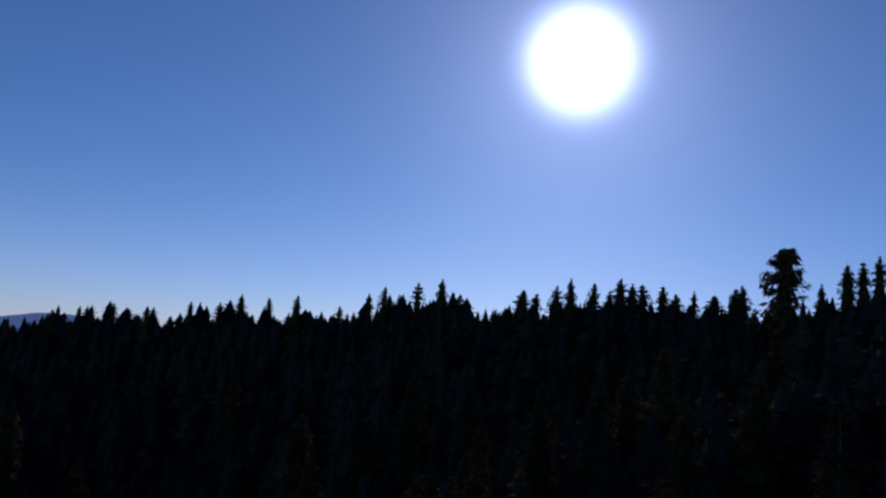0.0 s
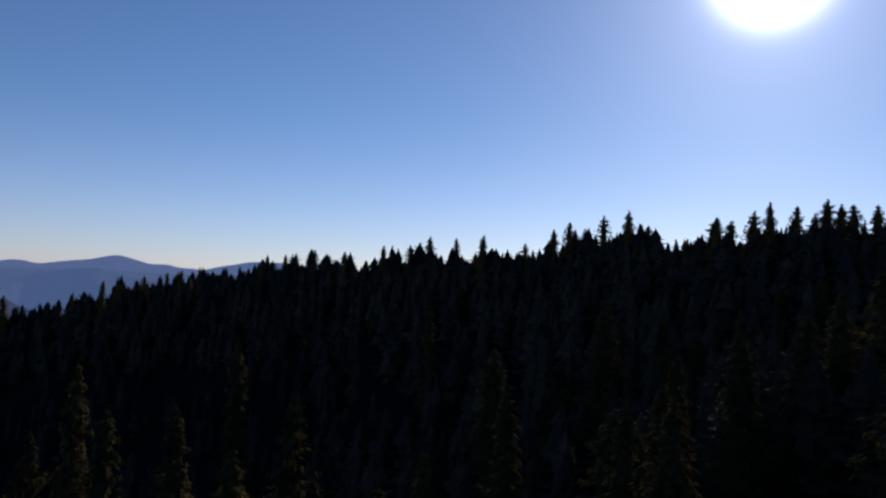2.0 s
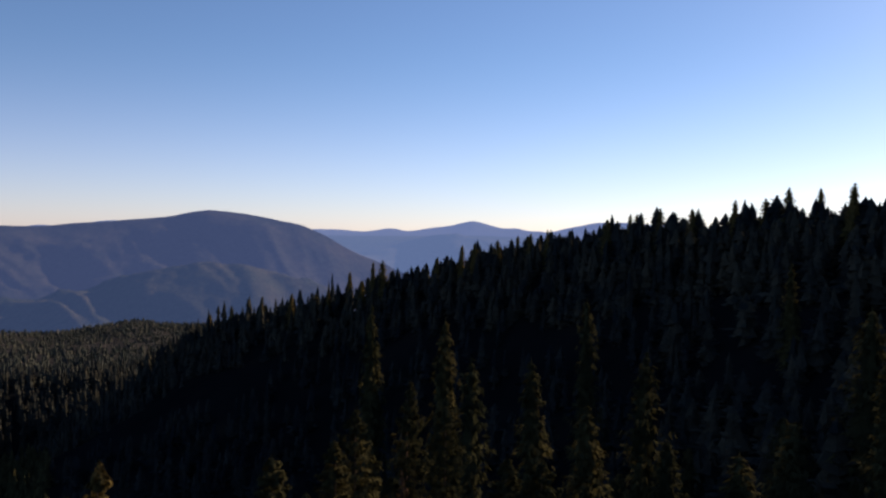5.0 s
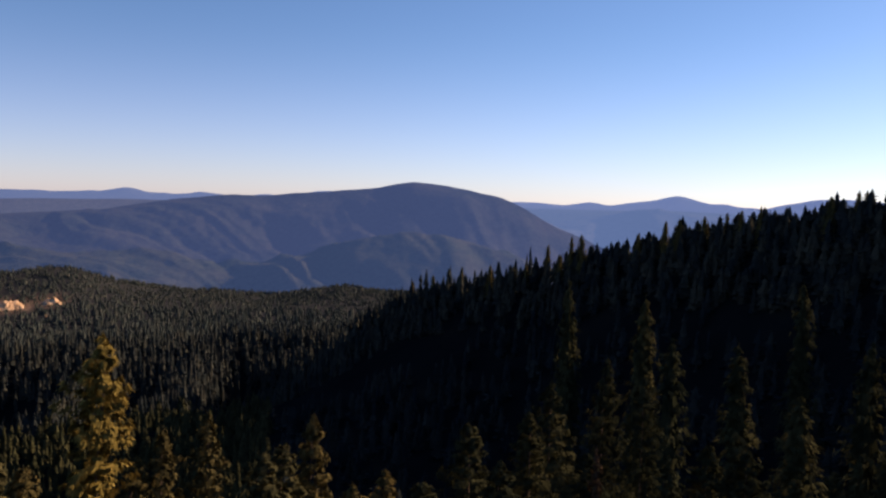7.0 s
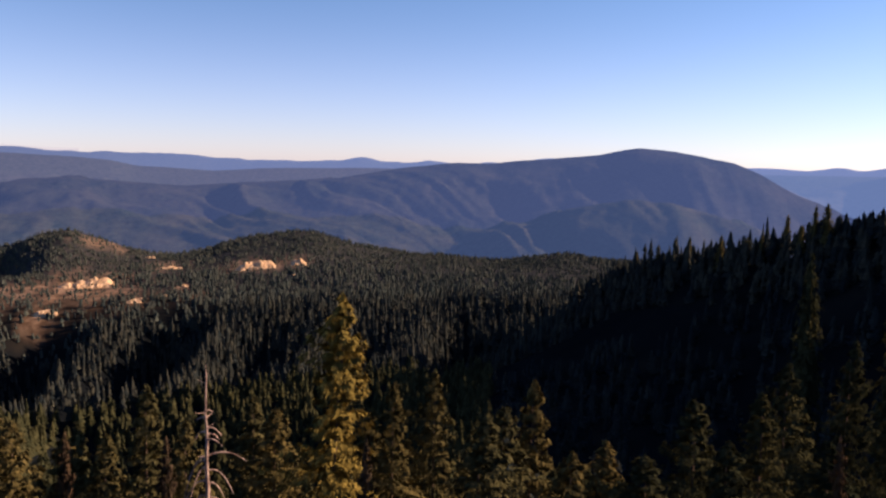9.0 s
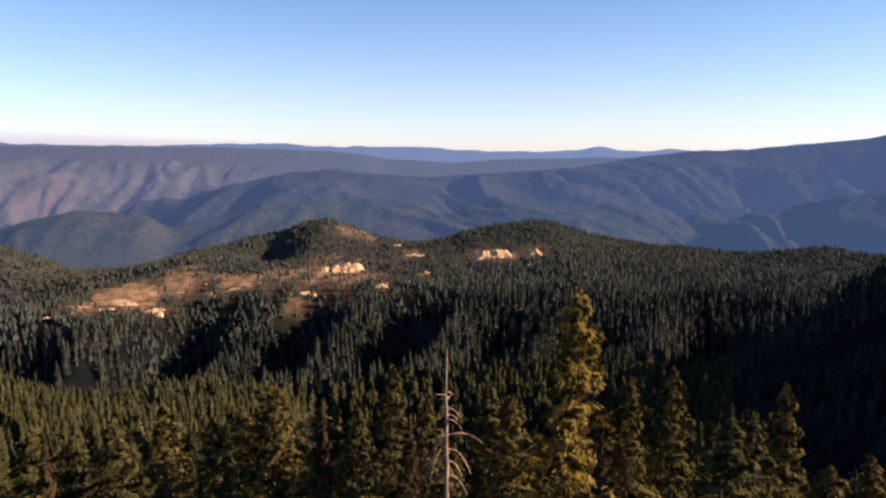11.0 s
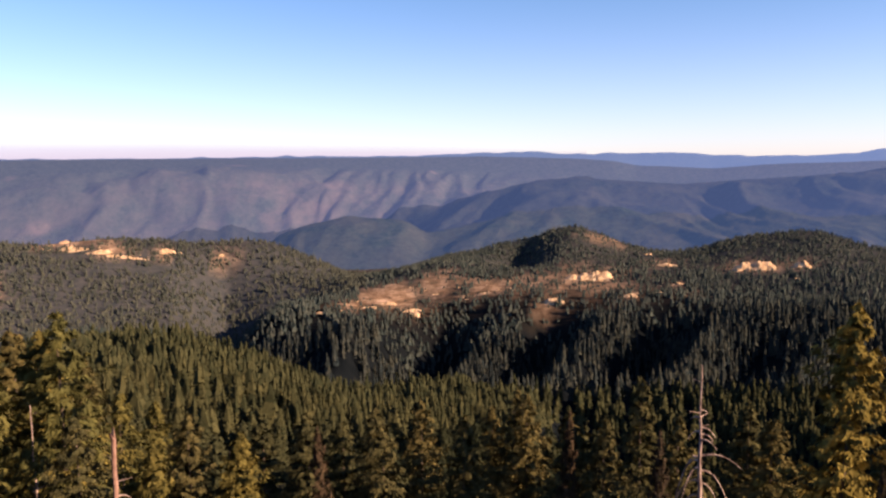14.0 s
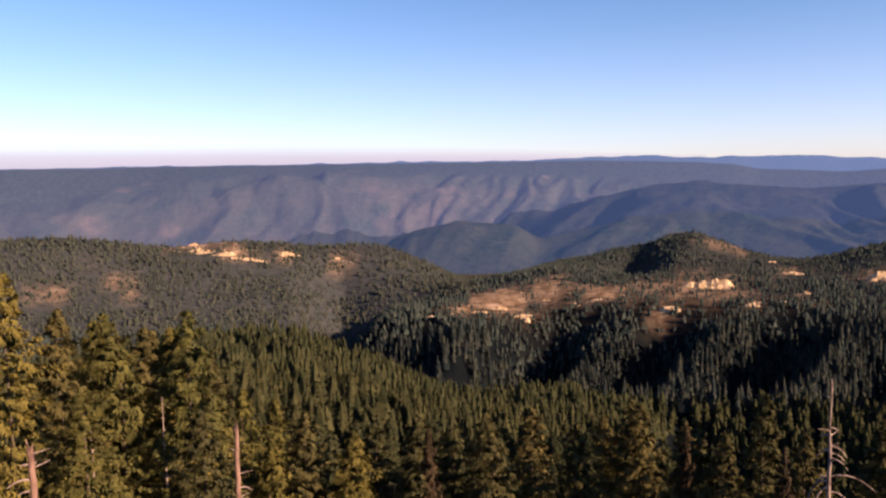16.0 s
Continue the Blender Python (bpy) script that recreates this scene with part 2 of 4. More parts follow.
# Stations outward from the summit. For each: distance by heading, then the angle of its treetops (or of
# bare ground) above the eye's level by heading, and the height of its wood.
STATIONS = [
    ([(0, 2.5)], [(0, -36)], 0),
    ([(0, 12)], [(-180, -30), (-60, -34), (0, -28), (30, -20), (100, -16), (180, -30)], 0),
    ([(-50, 70), (0, 55)], [(-180, -28), (-146, -27), (-132, -29), (-122, -34), (-60, -35), (-40, -33), (-20, -30), (0, -25), (15, -20),
                            (30, -16), (60, -12), (100, -12), (140, -20), (180, -28)], 0),
    ([(-50, 160), (0, 110), (30, 90)], [(-180, -22), (-60, -26), (-40, -27), (-20, -24), (0, -17), (15, -12), (30, -8.5), (60, -6), (100, -6), (180, -22)], 0),
    ([(-60, 310), (-55, 300), (-30, 230), (0, 165), (30, 125)], [(-180, -15.5), (-128, -16.5), (-120, -17.5), (-110, -20), (-100, -20.5), (-80, -21), (-66, -20.5), (-58, -23.5), (-45, -25), (-30, -22), (-15, -16), (0, -11), (15, -7), (30, -5), (60, -4), (180, -17)], 0),
    ([(-110, 610), (-95, 560), (-75, 500), (-60, 480), (-45, 420), (-30, 350), (-14, 250), (0, 210), (15, 170), (30, 148)],
     [(-180, -10), (-140, -11.2), (-127.8, -10.6), (-121.9, -10.7), (-119.9, -11.3), (-117.5, -12.4), (-115, -13.6), (-112.2, -14.9), (-110, -15.7),
      (-107.5, -15.7), (-104.5, -15.3), (-101.9, -15.4), (-99.3, -16.1), (-94, -16.6), (-85, -16.2), (-70, -15.4), (-62, -15.2), (-57, -14.8), (-45, -14), (-30, -10), (-14, -4), (0, 0), (15, 2.5), (30, 4.5), (60, 5), (180, -10)], 17),
    ([(-95, 800), (-62, 760), (-57, 790), (-50, 700), (-42, 600), (-35, 520), (-25, 430), (-14, 350), (0, 260), (10, 220), (25, 185), (40, 172)],
     [(-180, -14), (-140, -19), (-118, -19), (-110, -17.5), (-104, -16.2), (-95, -15.4), (-80, -13.8), (-70, -12.5), (-64, -11), (-60, -9.6),
      (-57, -8.2), (-55, -6.9), (-51, -5.6), (-48, -4.9), (-44, -3.9), (-42, -2.95), (-38, -1.9), (-33, -0.6), (-26, 0.95), (-22, 1.4), (-14, 2.45),
      (-7, 2.65), (0, 4.1), (4, 3.3), (9, 4.9), (13, 5.3), (17, 4.9), (21, 5.1), (26, 5.8), (30, 6.8), (60, 8), (100, 6), (140, 0), (180, -14)], 16),
    ([(-62, 1000), (-57, 1050), (-42, 820), (-14, 500), (0, 380), (25, 260)],
     [(-180, -12), (-140, -16.5), (-120, -15.5), (-118, -12.5), (-116.5, -11.1), (-113, -12.3), (-104, -12.2), (-98, -11.6), (-90, -11),
      (-80, -10.6), (-70, -10.2), (-62, -9.8), (-57, -9.8), (-45, -11), (180, -12)], 22),
    ([(0, 1350)], [(-180, -9), (-140, -11.5), (-120, -12.5), (-117.5, -12.5), (-116, -10.6), (-114.6, -9.5), (-110, -9.4), (-104, -9.9),
                   (-99, -9.3), (-94, -9.0), (-88, -9.1), (-80, -8.9), (-60, -8.7), (180, -9)], 15),
    ([(0, 1650)], [(-180, -7), (-140, -8.2), (-122, -9.2), (-118.4, -12.2), (-116.4, -11.1), (-112.9, -9.6), (-109.7, -8.2), (-105.7, -7.4), (-102, -7.1), (-98, -7.4), (-92, -7.7),
                   (-88, -7.6), (-82, -7.2), (-78, -7), (-70, -7.5), (180, -7)], 15),
    ([(0, 2050)], [(-180, -3), (-140, -3.7), (-137, -3.6), (-130, -4.6), (-126.3, -4.5), (-124, -4.8), (-120.8, -5), (-117.3, -4.95), (-115, -5.2), (-112.8, -6.3), (-110.4, -7.6), (-109, -8.4),
                   (-107, -8.2), (-105, -7.3), (-102.4, -6.5), (-99.4, -5.9), (-96.6, -4.95), (-94.6, -4.3), (-93.2, -4.25), (-91.7, -4.9), (-89.3, -5.95), (-86.5, -6.25), (-84.5, -5.8), (-82, -5.1), (-78.5, -4.55), (-77, -4.5),
                   (-74.8, -5.2), (-69.6, -6.2), (-65.8, -6.5), (-63, -6.45), (-59, -5.7), (-55.7, -6.2), (-45, -6.5), (0, -7), (180, -3)], 14),
    ([(0, 2450)], [(0, -8)], 0),
    ([(0, 2850)], [(-180, -8), (-122, -9), (-118, -8.2), (-115.6, -5.6), (-114.5, -4.8), (-112.4, -4.15), (-109.6, -3.65), (-107.6, -3.85), (-105.6, -4.1), (-104, -5.2), (-98, -4.6), (-75, -4.6), (-67, -5.4),
                   (-64, -4.7), (-61, -3.9), (-58, -3.1), (-54.3, -2.35), (-51, -2.3), (-47.5, -3.3), (-44, -4.6), (-40, -6), (180, -6)], 0),
    ([(0, 3040)], [(-180, -8), (-118, -9), (-112, -7.5), (-107, -6.8), (-103, -5.3), (-98, -3.9), (-90, -3.5), (-75, -3.4), (-70, -4), (-64, -4.8), (-58, -3.6),
                   (-54, -2.9), (-50, -3.0), (-46, -4.6), (-40, -6.5), (180, -6.6)], 0),
    ([(-100, 3300), (-85, 3390), (0, 3400)], [(-180, -7), (-113, -8.2), (-109, -7.4), (-106, -6), (-103.7, -4.45), (-100, -2.45), (-97, -1.7), (-93.5, -1.2), (-90.5, -1.5), (-86, -1.8),
                   (-81.3, -1.5), (-75, -1), (-70, 0.0), (-67, 0.35), (-64, 0.45), (-59, 1.0), (-56.8, 1.2), (-54, 1.75), (-51.4, 1.5), (-47.7, 0.8),
                   (-45.8, -0.1), (-43.5, -1.6), (-40, -4), (180, -6)], 0),
    ([(0, 3750)], [(-180, -2), (-140, -3.5), (-132.5, -2.9), (-130, -1.7), (-124, -1.3), (-118, -1), (-114, -1.3), (-106, -1.8), (-100, -2.5), (-90, -3),
                   (-50, -3), (-46, -2.4), (-43, -1.6), (-40, -0.7), (-37, -0.1), (-35.3, -0.35), (-30, -1), (180, -2)], 0),
    ([(0, 4200)], [(-180, 0.3), (-140, 0.4), (-126, 0.33), (-110, 0.22), (-100, 0.2), (-94, 0), (-90.6, -0.25), (-89, -0.66), (-84, -0.9), (-80, -0.6),
                   (-74, -0.45), (-60, -0.5), (-48, -0.3), (-30, -0.3), (180, 0.3)], 0),
    ([(0, 4650)], [(-180, 0.2), (-140, 0.2), (-105, 0.38), (-100, 0.58), (-95.6, 0.56), (-91, 0.42), (-88, 0.52), (-86, 0.42), (-84, 0.26), (-81, 0.15), (-77.5, 0.06), (-75.4, 0.2), (-73.8, 0.46), (-71.8, 0.2), (-68, 0.25),
                   (-63, 0.35), (-60, 0.85), (-57, 0.4), (-48, 0.41), (-45, 0.29), (-40, 0.3), (-37.5, 0.8), (-35.3, 1.4), (-33.2, 0.75), (-29.8, 0.45), (-26.5, 1.2),
                   (-22, 1.1), (-15, 0.5), (180, 0.2)], 0),
    ([(0, 4800)], [(0, -1.0)], 0),
]


# shaded ravines: heading of the floor, rise of the left and right flank in degrees, first and last distance, depth, turn of the floor
RAVINES = [(-118.5, 3.0, 8.0, 640, 1220, 120, 4), (-107.6, 5.0, 6.0, 640, 1300, 150, 13), (-99.6, 4.5, 5.5, 660, 1270, 125, 13), (-91.0, 4.5, 5.5, 650, 1200, 110, 13), (-82.5, 4.0, 6.5, 640, 1080, 62, 12),
           (-74, 2.5, 7.0, 640, 1050, 45, 8), (-67, 2.0, 9.0, 600, 1100, 60, 4), (-93, 2.0, 32, 170, 640, 115, 4), (-101.4, 2.0, 3.6, 1640, 2090, 46, 4)]


def knots(pairs, az):
    return np.interp(az, [p[0] for p in pairs], [p[1] for p in pairs])


def raw_height(az, r):
    """Height of the land at a heading in degrees and a distance in metres, before weathering."""
    rk = [np.zeros_like(az)] + [knots(s[0], az) for s in STATIONS]
    zk = [np.zeros_like(az)]
    for (dist, angle, wood), rr in zip(STATIONS, rk[1:]):
        zk.append(EYE_Z + rr * np.tan(np.radians(knots(angle, az))) - wood)
    z = zk[-1].copy()
    for k in range(len(rk) - 1):
        t = np.clip((r - rk[k]) / (rk[k + 1] - rk[k]), 0, 1)
        inside = (r >= rk[k]) & (r < rk[k + 1])
        z = np.where(inside, zk[k] + (zk[k + 1] - zk[k]) * t, z)
    return z


def height(az, r):
    az, r = np.asarray(az, float), np.asarray(r, float)
    z = sum(w * raw_height(az + da, r * k) for w, da, k in
            ((0.34, 0, 1), (0.12, 0, 0.965), (0.12, 0, 1.035), (0.21, -0.35, 1), (0.21, 0.35, 1)))
    slope = (raw_height(az, r * 1.03) - raw_height(az, r * 0.97)) / (0.06 * r + 0.1)
    x, y = r * np.sin(np.radians(az)), r * np.cos(np.radians(az))
    far = np.clip((r - 2400) / 300, 0, 1)
    # spurs and gullies running down the slopes of the ranges
    arc = np.radians(az) * 3000 + 0.6 * np.clip((az + 98) / 12, -0.3, 1) * (r - 3390) + np.interp(az, [-108, -98], [0.6, 0]) * fbm(az / 7, az * 0 + 0.3, 3, 2) * np.clip(r - 3700, -250, 400) + 260 * fbm(x / 640, y / 640, 5, 2) + 55 * fbm(x / 230, y / 230, 7, 2)
    wide = 1 - np.abs(fbm(arc / 400, r / np.interp(az, [-112, -92], [900, 2000]), 11, 3)) * 2.4
    fine = 1 - np.abs(fbm(arc / 165 + 0.4 * wide, r / np.interp(az, [-112, -92], [330, 700]), 17, 3)) * 2.0
    crest_r = np.interp(az, [-100, -85, 0], [3300, 3390, 3400])
    relief = np.interp(az, [-60, -46], [1, 0.45]) * (1 - np.exp(-((r - crest_r) / 95) ** 2)) * (1 - np.interp(az, [-104, -98], [0.8, 0.1]) * np.exp(-((r - 2850) / 140) ** 2)) * np.clip((4020 - r) / 200, 0.04, 1) * np.where(r < 3000, np.interp(az, [-106, -98], [0.45, 1]), 1)
    z = z + far * np.clip(np.abs(slope) * 4.0, 0, 1) * relief * (np.interp(az, [-108, -98], [52, 58]) * np.clip(wide, -0.8, 1) - 34 + 26 * np.clip(fine, -0.8, 1))
    z = z + far * 4 * np.clip((4100 - r) / 200, 0.2, 1) * fbm(x / 120, y / 120, 23, 4)
    z = z + far * relief * (9 * fbm(x / 110, y / 110, 29, 4) + 5 * fbm(x / 30, y / 30, 37, 2))
    z = z + np.clip((r - 4300) / 200, 0, 1) * np.clip((4760 - r) / 60, 0, 1) * 16 * fbm(az / 2.3, az * 0 + 0.5, 91, 3)
    for a0, wl_, wr_, r0, r1, deep, drift in RAVINES:
        d = az - a0 - drift * (r - 850) / 1000
        v_cut = np.clip(1 - np.where(d < 0, -d / wl_, d / wr_), 0, 1)
        z = z - deep * v_cut * np.clip((r - r0) / 90, 0, 1) * np.clip((r1 - r) / 200, 0, 1)
    # rolling, ravined ground of the middle distance
    mid = np.clip((r - 500) / 300, 0, 1) * (1 - far) * np.clip((2350 - r) / 200, 0, 1)
    z = z + mid * 10 * fbm(x / 190, y / 190, 31, 4)
    near = np.clip((r - 20) / 120, 0, 1) * (1 - mid) * (1 - far)
    z = z + near * 3.0 * fbm(x / 45, y / 45, 41, 3) + np.clip((r - 3) / 10, 0, 1) * (1 - far) * 0.5 * fbm(x / 6, y / 6, 43, 3)
    return z


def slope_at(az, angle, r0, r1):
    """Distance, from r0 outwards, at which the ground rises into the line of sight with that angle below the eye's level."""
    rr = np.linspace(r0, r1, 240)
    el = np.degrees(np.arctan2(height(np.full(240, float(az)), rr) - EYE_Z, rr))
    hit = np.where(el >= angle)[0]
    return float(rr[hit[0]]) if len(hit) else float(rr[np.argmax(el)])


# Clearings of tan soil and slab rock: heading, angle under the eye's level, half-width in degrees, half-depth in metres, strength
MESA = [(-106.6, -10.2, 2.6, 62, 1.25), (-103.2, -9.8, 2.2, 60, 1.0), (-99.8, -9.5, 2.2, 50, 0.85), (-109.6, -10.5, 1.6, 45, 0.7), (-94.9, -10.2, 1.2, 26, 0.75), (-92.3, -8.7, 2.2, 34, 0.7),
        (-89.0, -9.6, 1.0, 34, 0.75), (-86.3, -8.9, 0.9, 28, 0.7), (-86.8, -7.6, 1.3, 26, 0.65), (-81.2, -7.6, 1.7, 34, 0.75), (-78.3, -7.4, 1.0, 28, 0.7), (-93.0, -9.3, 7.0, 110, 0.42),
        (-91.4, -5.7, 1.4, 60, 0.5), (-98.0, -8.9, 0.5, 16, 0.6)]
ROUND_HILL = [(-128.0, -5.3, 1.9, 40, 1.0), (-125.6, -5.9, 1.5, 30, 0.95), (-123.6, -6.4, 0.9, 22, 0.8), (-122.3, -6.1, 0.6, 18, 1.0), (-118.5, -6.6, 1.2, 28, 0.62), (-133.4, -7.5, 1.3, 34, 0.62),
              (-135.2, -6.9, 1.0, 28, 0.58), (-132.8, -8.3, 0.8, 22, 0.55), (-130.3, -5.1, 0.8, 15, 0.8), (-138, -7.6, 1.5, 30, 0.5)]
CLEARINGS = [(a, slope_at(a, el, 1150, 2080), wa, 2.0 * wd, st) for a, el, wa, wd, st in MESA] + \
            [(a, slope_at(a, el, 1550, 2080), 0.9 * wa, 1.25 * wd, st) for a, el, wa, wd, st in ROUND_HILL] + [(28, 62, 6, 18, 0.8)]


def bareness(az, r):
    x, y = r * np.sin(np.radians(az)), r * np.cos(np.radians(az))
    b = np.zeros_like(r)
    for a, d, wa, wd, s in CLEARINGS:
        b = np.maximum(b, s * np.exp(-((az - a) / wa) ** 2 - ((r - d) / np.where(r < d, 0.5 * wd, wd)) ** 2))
    b = b + (0.5 * fbm(x / 70, y / 70, 61, 4) + 0.35 * fbm(x / 17, y / 17, 67, 2)) * (b > 0.05)
    # red canyon walls far off
    wall = 0.75 * np.exp(-((az + 112.5) / 8.5) ** 2) * np.clip((r - 3400) / 100, 0, 1) * np.clip((3800 - r) / 100, 0, 1)
    for a, d, wa, wd in ((-132.8, 3960, 0.5, 25), (-131.5, 3985, 0.35, 20), (-134.8, 3700, 0.9, 40), (-117.4, 3990, 0.6, 22), (-103.5, 3900, 0.4, 20), (-130, 3640, 0.8, 40)):
        wall = np.maximum(wall, 1.5 * np.exp(-((az - a) / wa) ** 2 - ((r - d) / wd) ** 2))
    some = 0.35 * np.clip((r - 2400) / 100, 0, 1) * np.clip((4000 - r) / 300, 0, 1)
    return np.clip(np.maximum(np.maximum(b * (r < 2400), wall), some), 0, 1)


def put_mesh(name, verts, faces, material, parent=None, smooth=False, slots=None):
    """faces: an (n, 3) or (n, 4) array."""
    me = bpy.data.meshes.new(name)
    k = faces.shape[1]
    me.vertices.add(len(verts))
    me.vertices.foreach_set("co", np.ascontiguousarray(verts, dtype=np.float32).ravel())
    me.loops.add(faces.size)
    me.loops.foreach_set("vertex_index", np.ascontiguousarray(faces, dtype=np.int32).ravel())
    me.polygons.add(len(faces))
    me.polygons.foreach_set("loop_start", np.arange(0, faces.size, k, dtype=np.int32))
    me.polygons.foreach_set("use_smooth", np.full(len(faces), smooth))
    for mt in (material if isinstance(material, (list, tuple)) else [material]):
        me.materials.append(mt)
    if slots is not None:
        me.polygons.foreach_set("material_index", np.ascontiguousarray(slots, dtype=np.int32))
    me.update()
    me.validate()
    ob = new(name, me)
    if parent is not None:
        ob.parent = parent
    return ob


def land(name, azs, rs, material):
    a, r = np.meshgrid(azs, rs, indexing="ij")
    z = height(a, r)
    v = np.stack([r * np.sin(np.radians(a)), r * np.cos(np.radians(a)), z], -1).reshape(-1, 3)
    n, m = a.shape
    i, j = np.meshgrid(np.arange(n - 1), np.arange(m - 1), indexing="ij")
    q = np.stack([i * m + j, i * m + j + 1, (i + 1) * m + j + 1, (i + 1) * m + j], -1).reshape(-1, 4)
    ob = put_mesh(name, v, q, material, smooth=True)
    at = ob.data.attributes.new("bare", "FLOAT", "POINT")
    at.data.foreach_set("value", bareness(a, r).astype(np.float32).ravel())
    # share of the haze-toned scrub, growing beyond 1300 m
    at = ob.data.attributes.new("scrub", "FLOAT", "POINT")
    at.data.foreach_set("value", (np.maximum(np.clip((-108.5 - a) / 2, 0, 1), 0.6) * np.clip((r - 1300) / 200, 0, 1)).astype(np.float32).ravel())
    return ob


AZ_NEAR = np.concatenate([np.linspace(-180, -146, 12)[:-1], np.arange(-146, 38, 0.4), np.linspace(38, 180, 48)])
AZ_FAR = np.concatenate([np.linspace(-180, -146, 12)[:-1], np.arange(-146, -20, 0.2), np.linspace(-20, 180, 67)])
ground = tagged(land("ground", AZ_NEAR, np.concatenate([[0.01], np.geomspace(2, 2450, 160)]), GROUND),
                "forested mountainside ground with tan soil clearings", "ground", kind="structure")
AZ_WEST, AZ_EAST = AZ_FAR[AZ_FAR <= -49.9], AZ_FAR[AZ_FAR >= -50.1]
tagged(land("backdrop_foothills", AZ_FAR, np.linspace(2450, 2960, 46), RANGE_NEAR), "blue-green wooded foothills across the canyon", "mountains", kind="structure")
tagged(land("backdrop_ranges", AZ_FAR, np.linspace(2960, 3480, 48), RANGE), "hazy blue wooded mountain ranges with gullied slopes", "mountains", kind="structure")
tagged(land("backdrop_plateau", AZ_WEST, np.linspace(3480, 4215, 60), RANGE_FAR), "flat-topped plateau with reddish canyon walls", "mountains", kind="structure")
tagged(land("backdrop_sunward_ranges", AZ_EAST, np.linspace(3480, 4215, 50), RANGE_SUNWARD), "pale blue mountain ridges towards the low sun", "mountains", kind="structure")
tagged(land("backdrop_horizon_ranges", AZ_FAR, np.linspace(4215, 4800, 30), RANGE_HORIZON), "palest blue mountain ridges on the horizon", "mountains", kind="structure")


# ---------------------------------------------------------------- trees
def jagged_cone(rng, z0, z1, rad, sides, lean=(0, 0)):
    """A ragged closed skirt of foliage."""
    v = []
    for j in range(sides):
        a = 6.283 * (j + rng.uniform(-0.3, 0.3)) / sides
        q = rad * (rng.uniform(0.62, 1.2) if sides < 8 else rng.uniform(0.9, 1.25) if j % 2 else rng.uniform(0.5, 0.8))
        v.append((q * math.cos(a) + lean[0] * z0, q * math.sin(a) + lean[1] * z0, z0 + (z1 - z0) * rng.uniform(-0.12, 0.2)))
    v.append((lean[0] * z1, lean[1] * z1, z1))
    return v, [(j, (j + 1) % sides, sides) for j in range(sides)]


def skirts(seed, spread, tiers, sides, thin=0.85):
    """A far conifer: stacked ragged skirts."""
    rng = np.random.default_rng(seed)
    v, f = [], []
    for k in range(tiers):
        t = k / tiers
        vv, ff = jagged_cone(rng, 0.04 + 0.9 * t, min(1.0, 0.04 + 0.9 * t + 1.55 / tiers), spread * (1 - t) ** (0.75 * thin) * rng.uniform(0.85, 1.15), sides)
        f += [tuple(i + len(v) for i in q) for q in ff]
        v += vv
    return np.array(v), np.array(f)


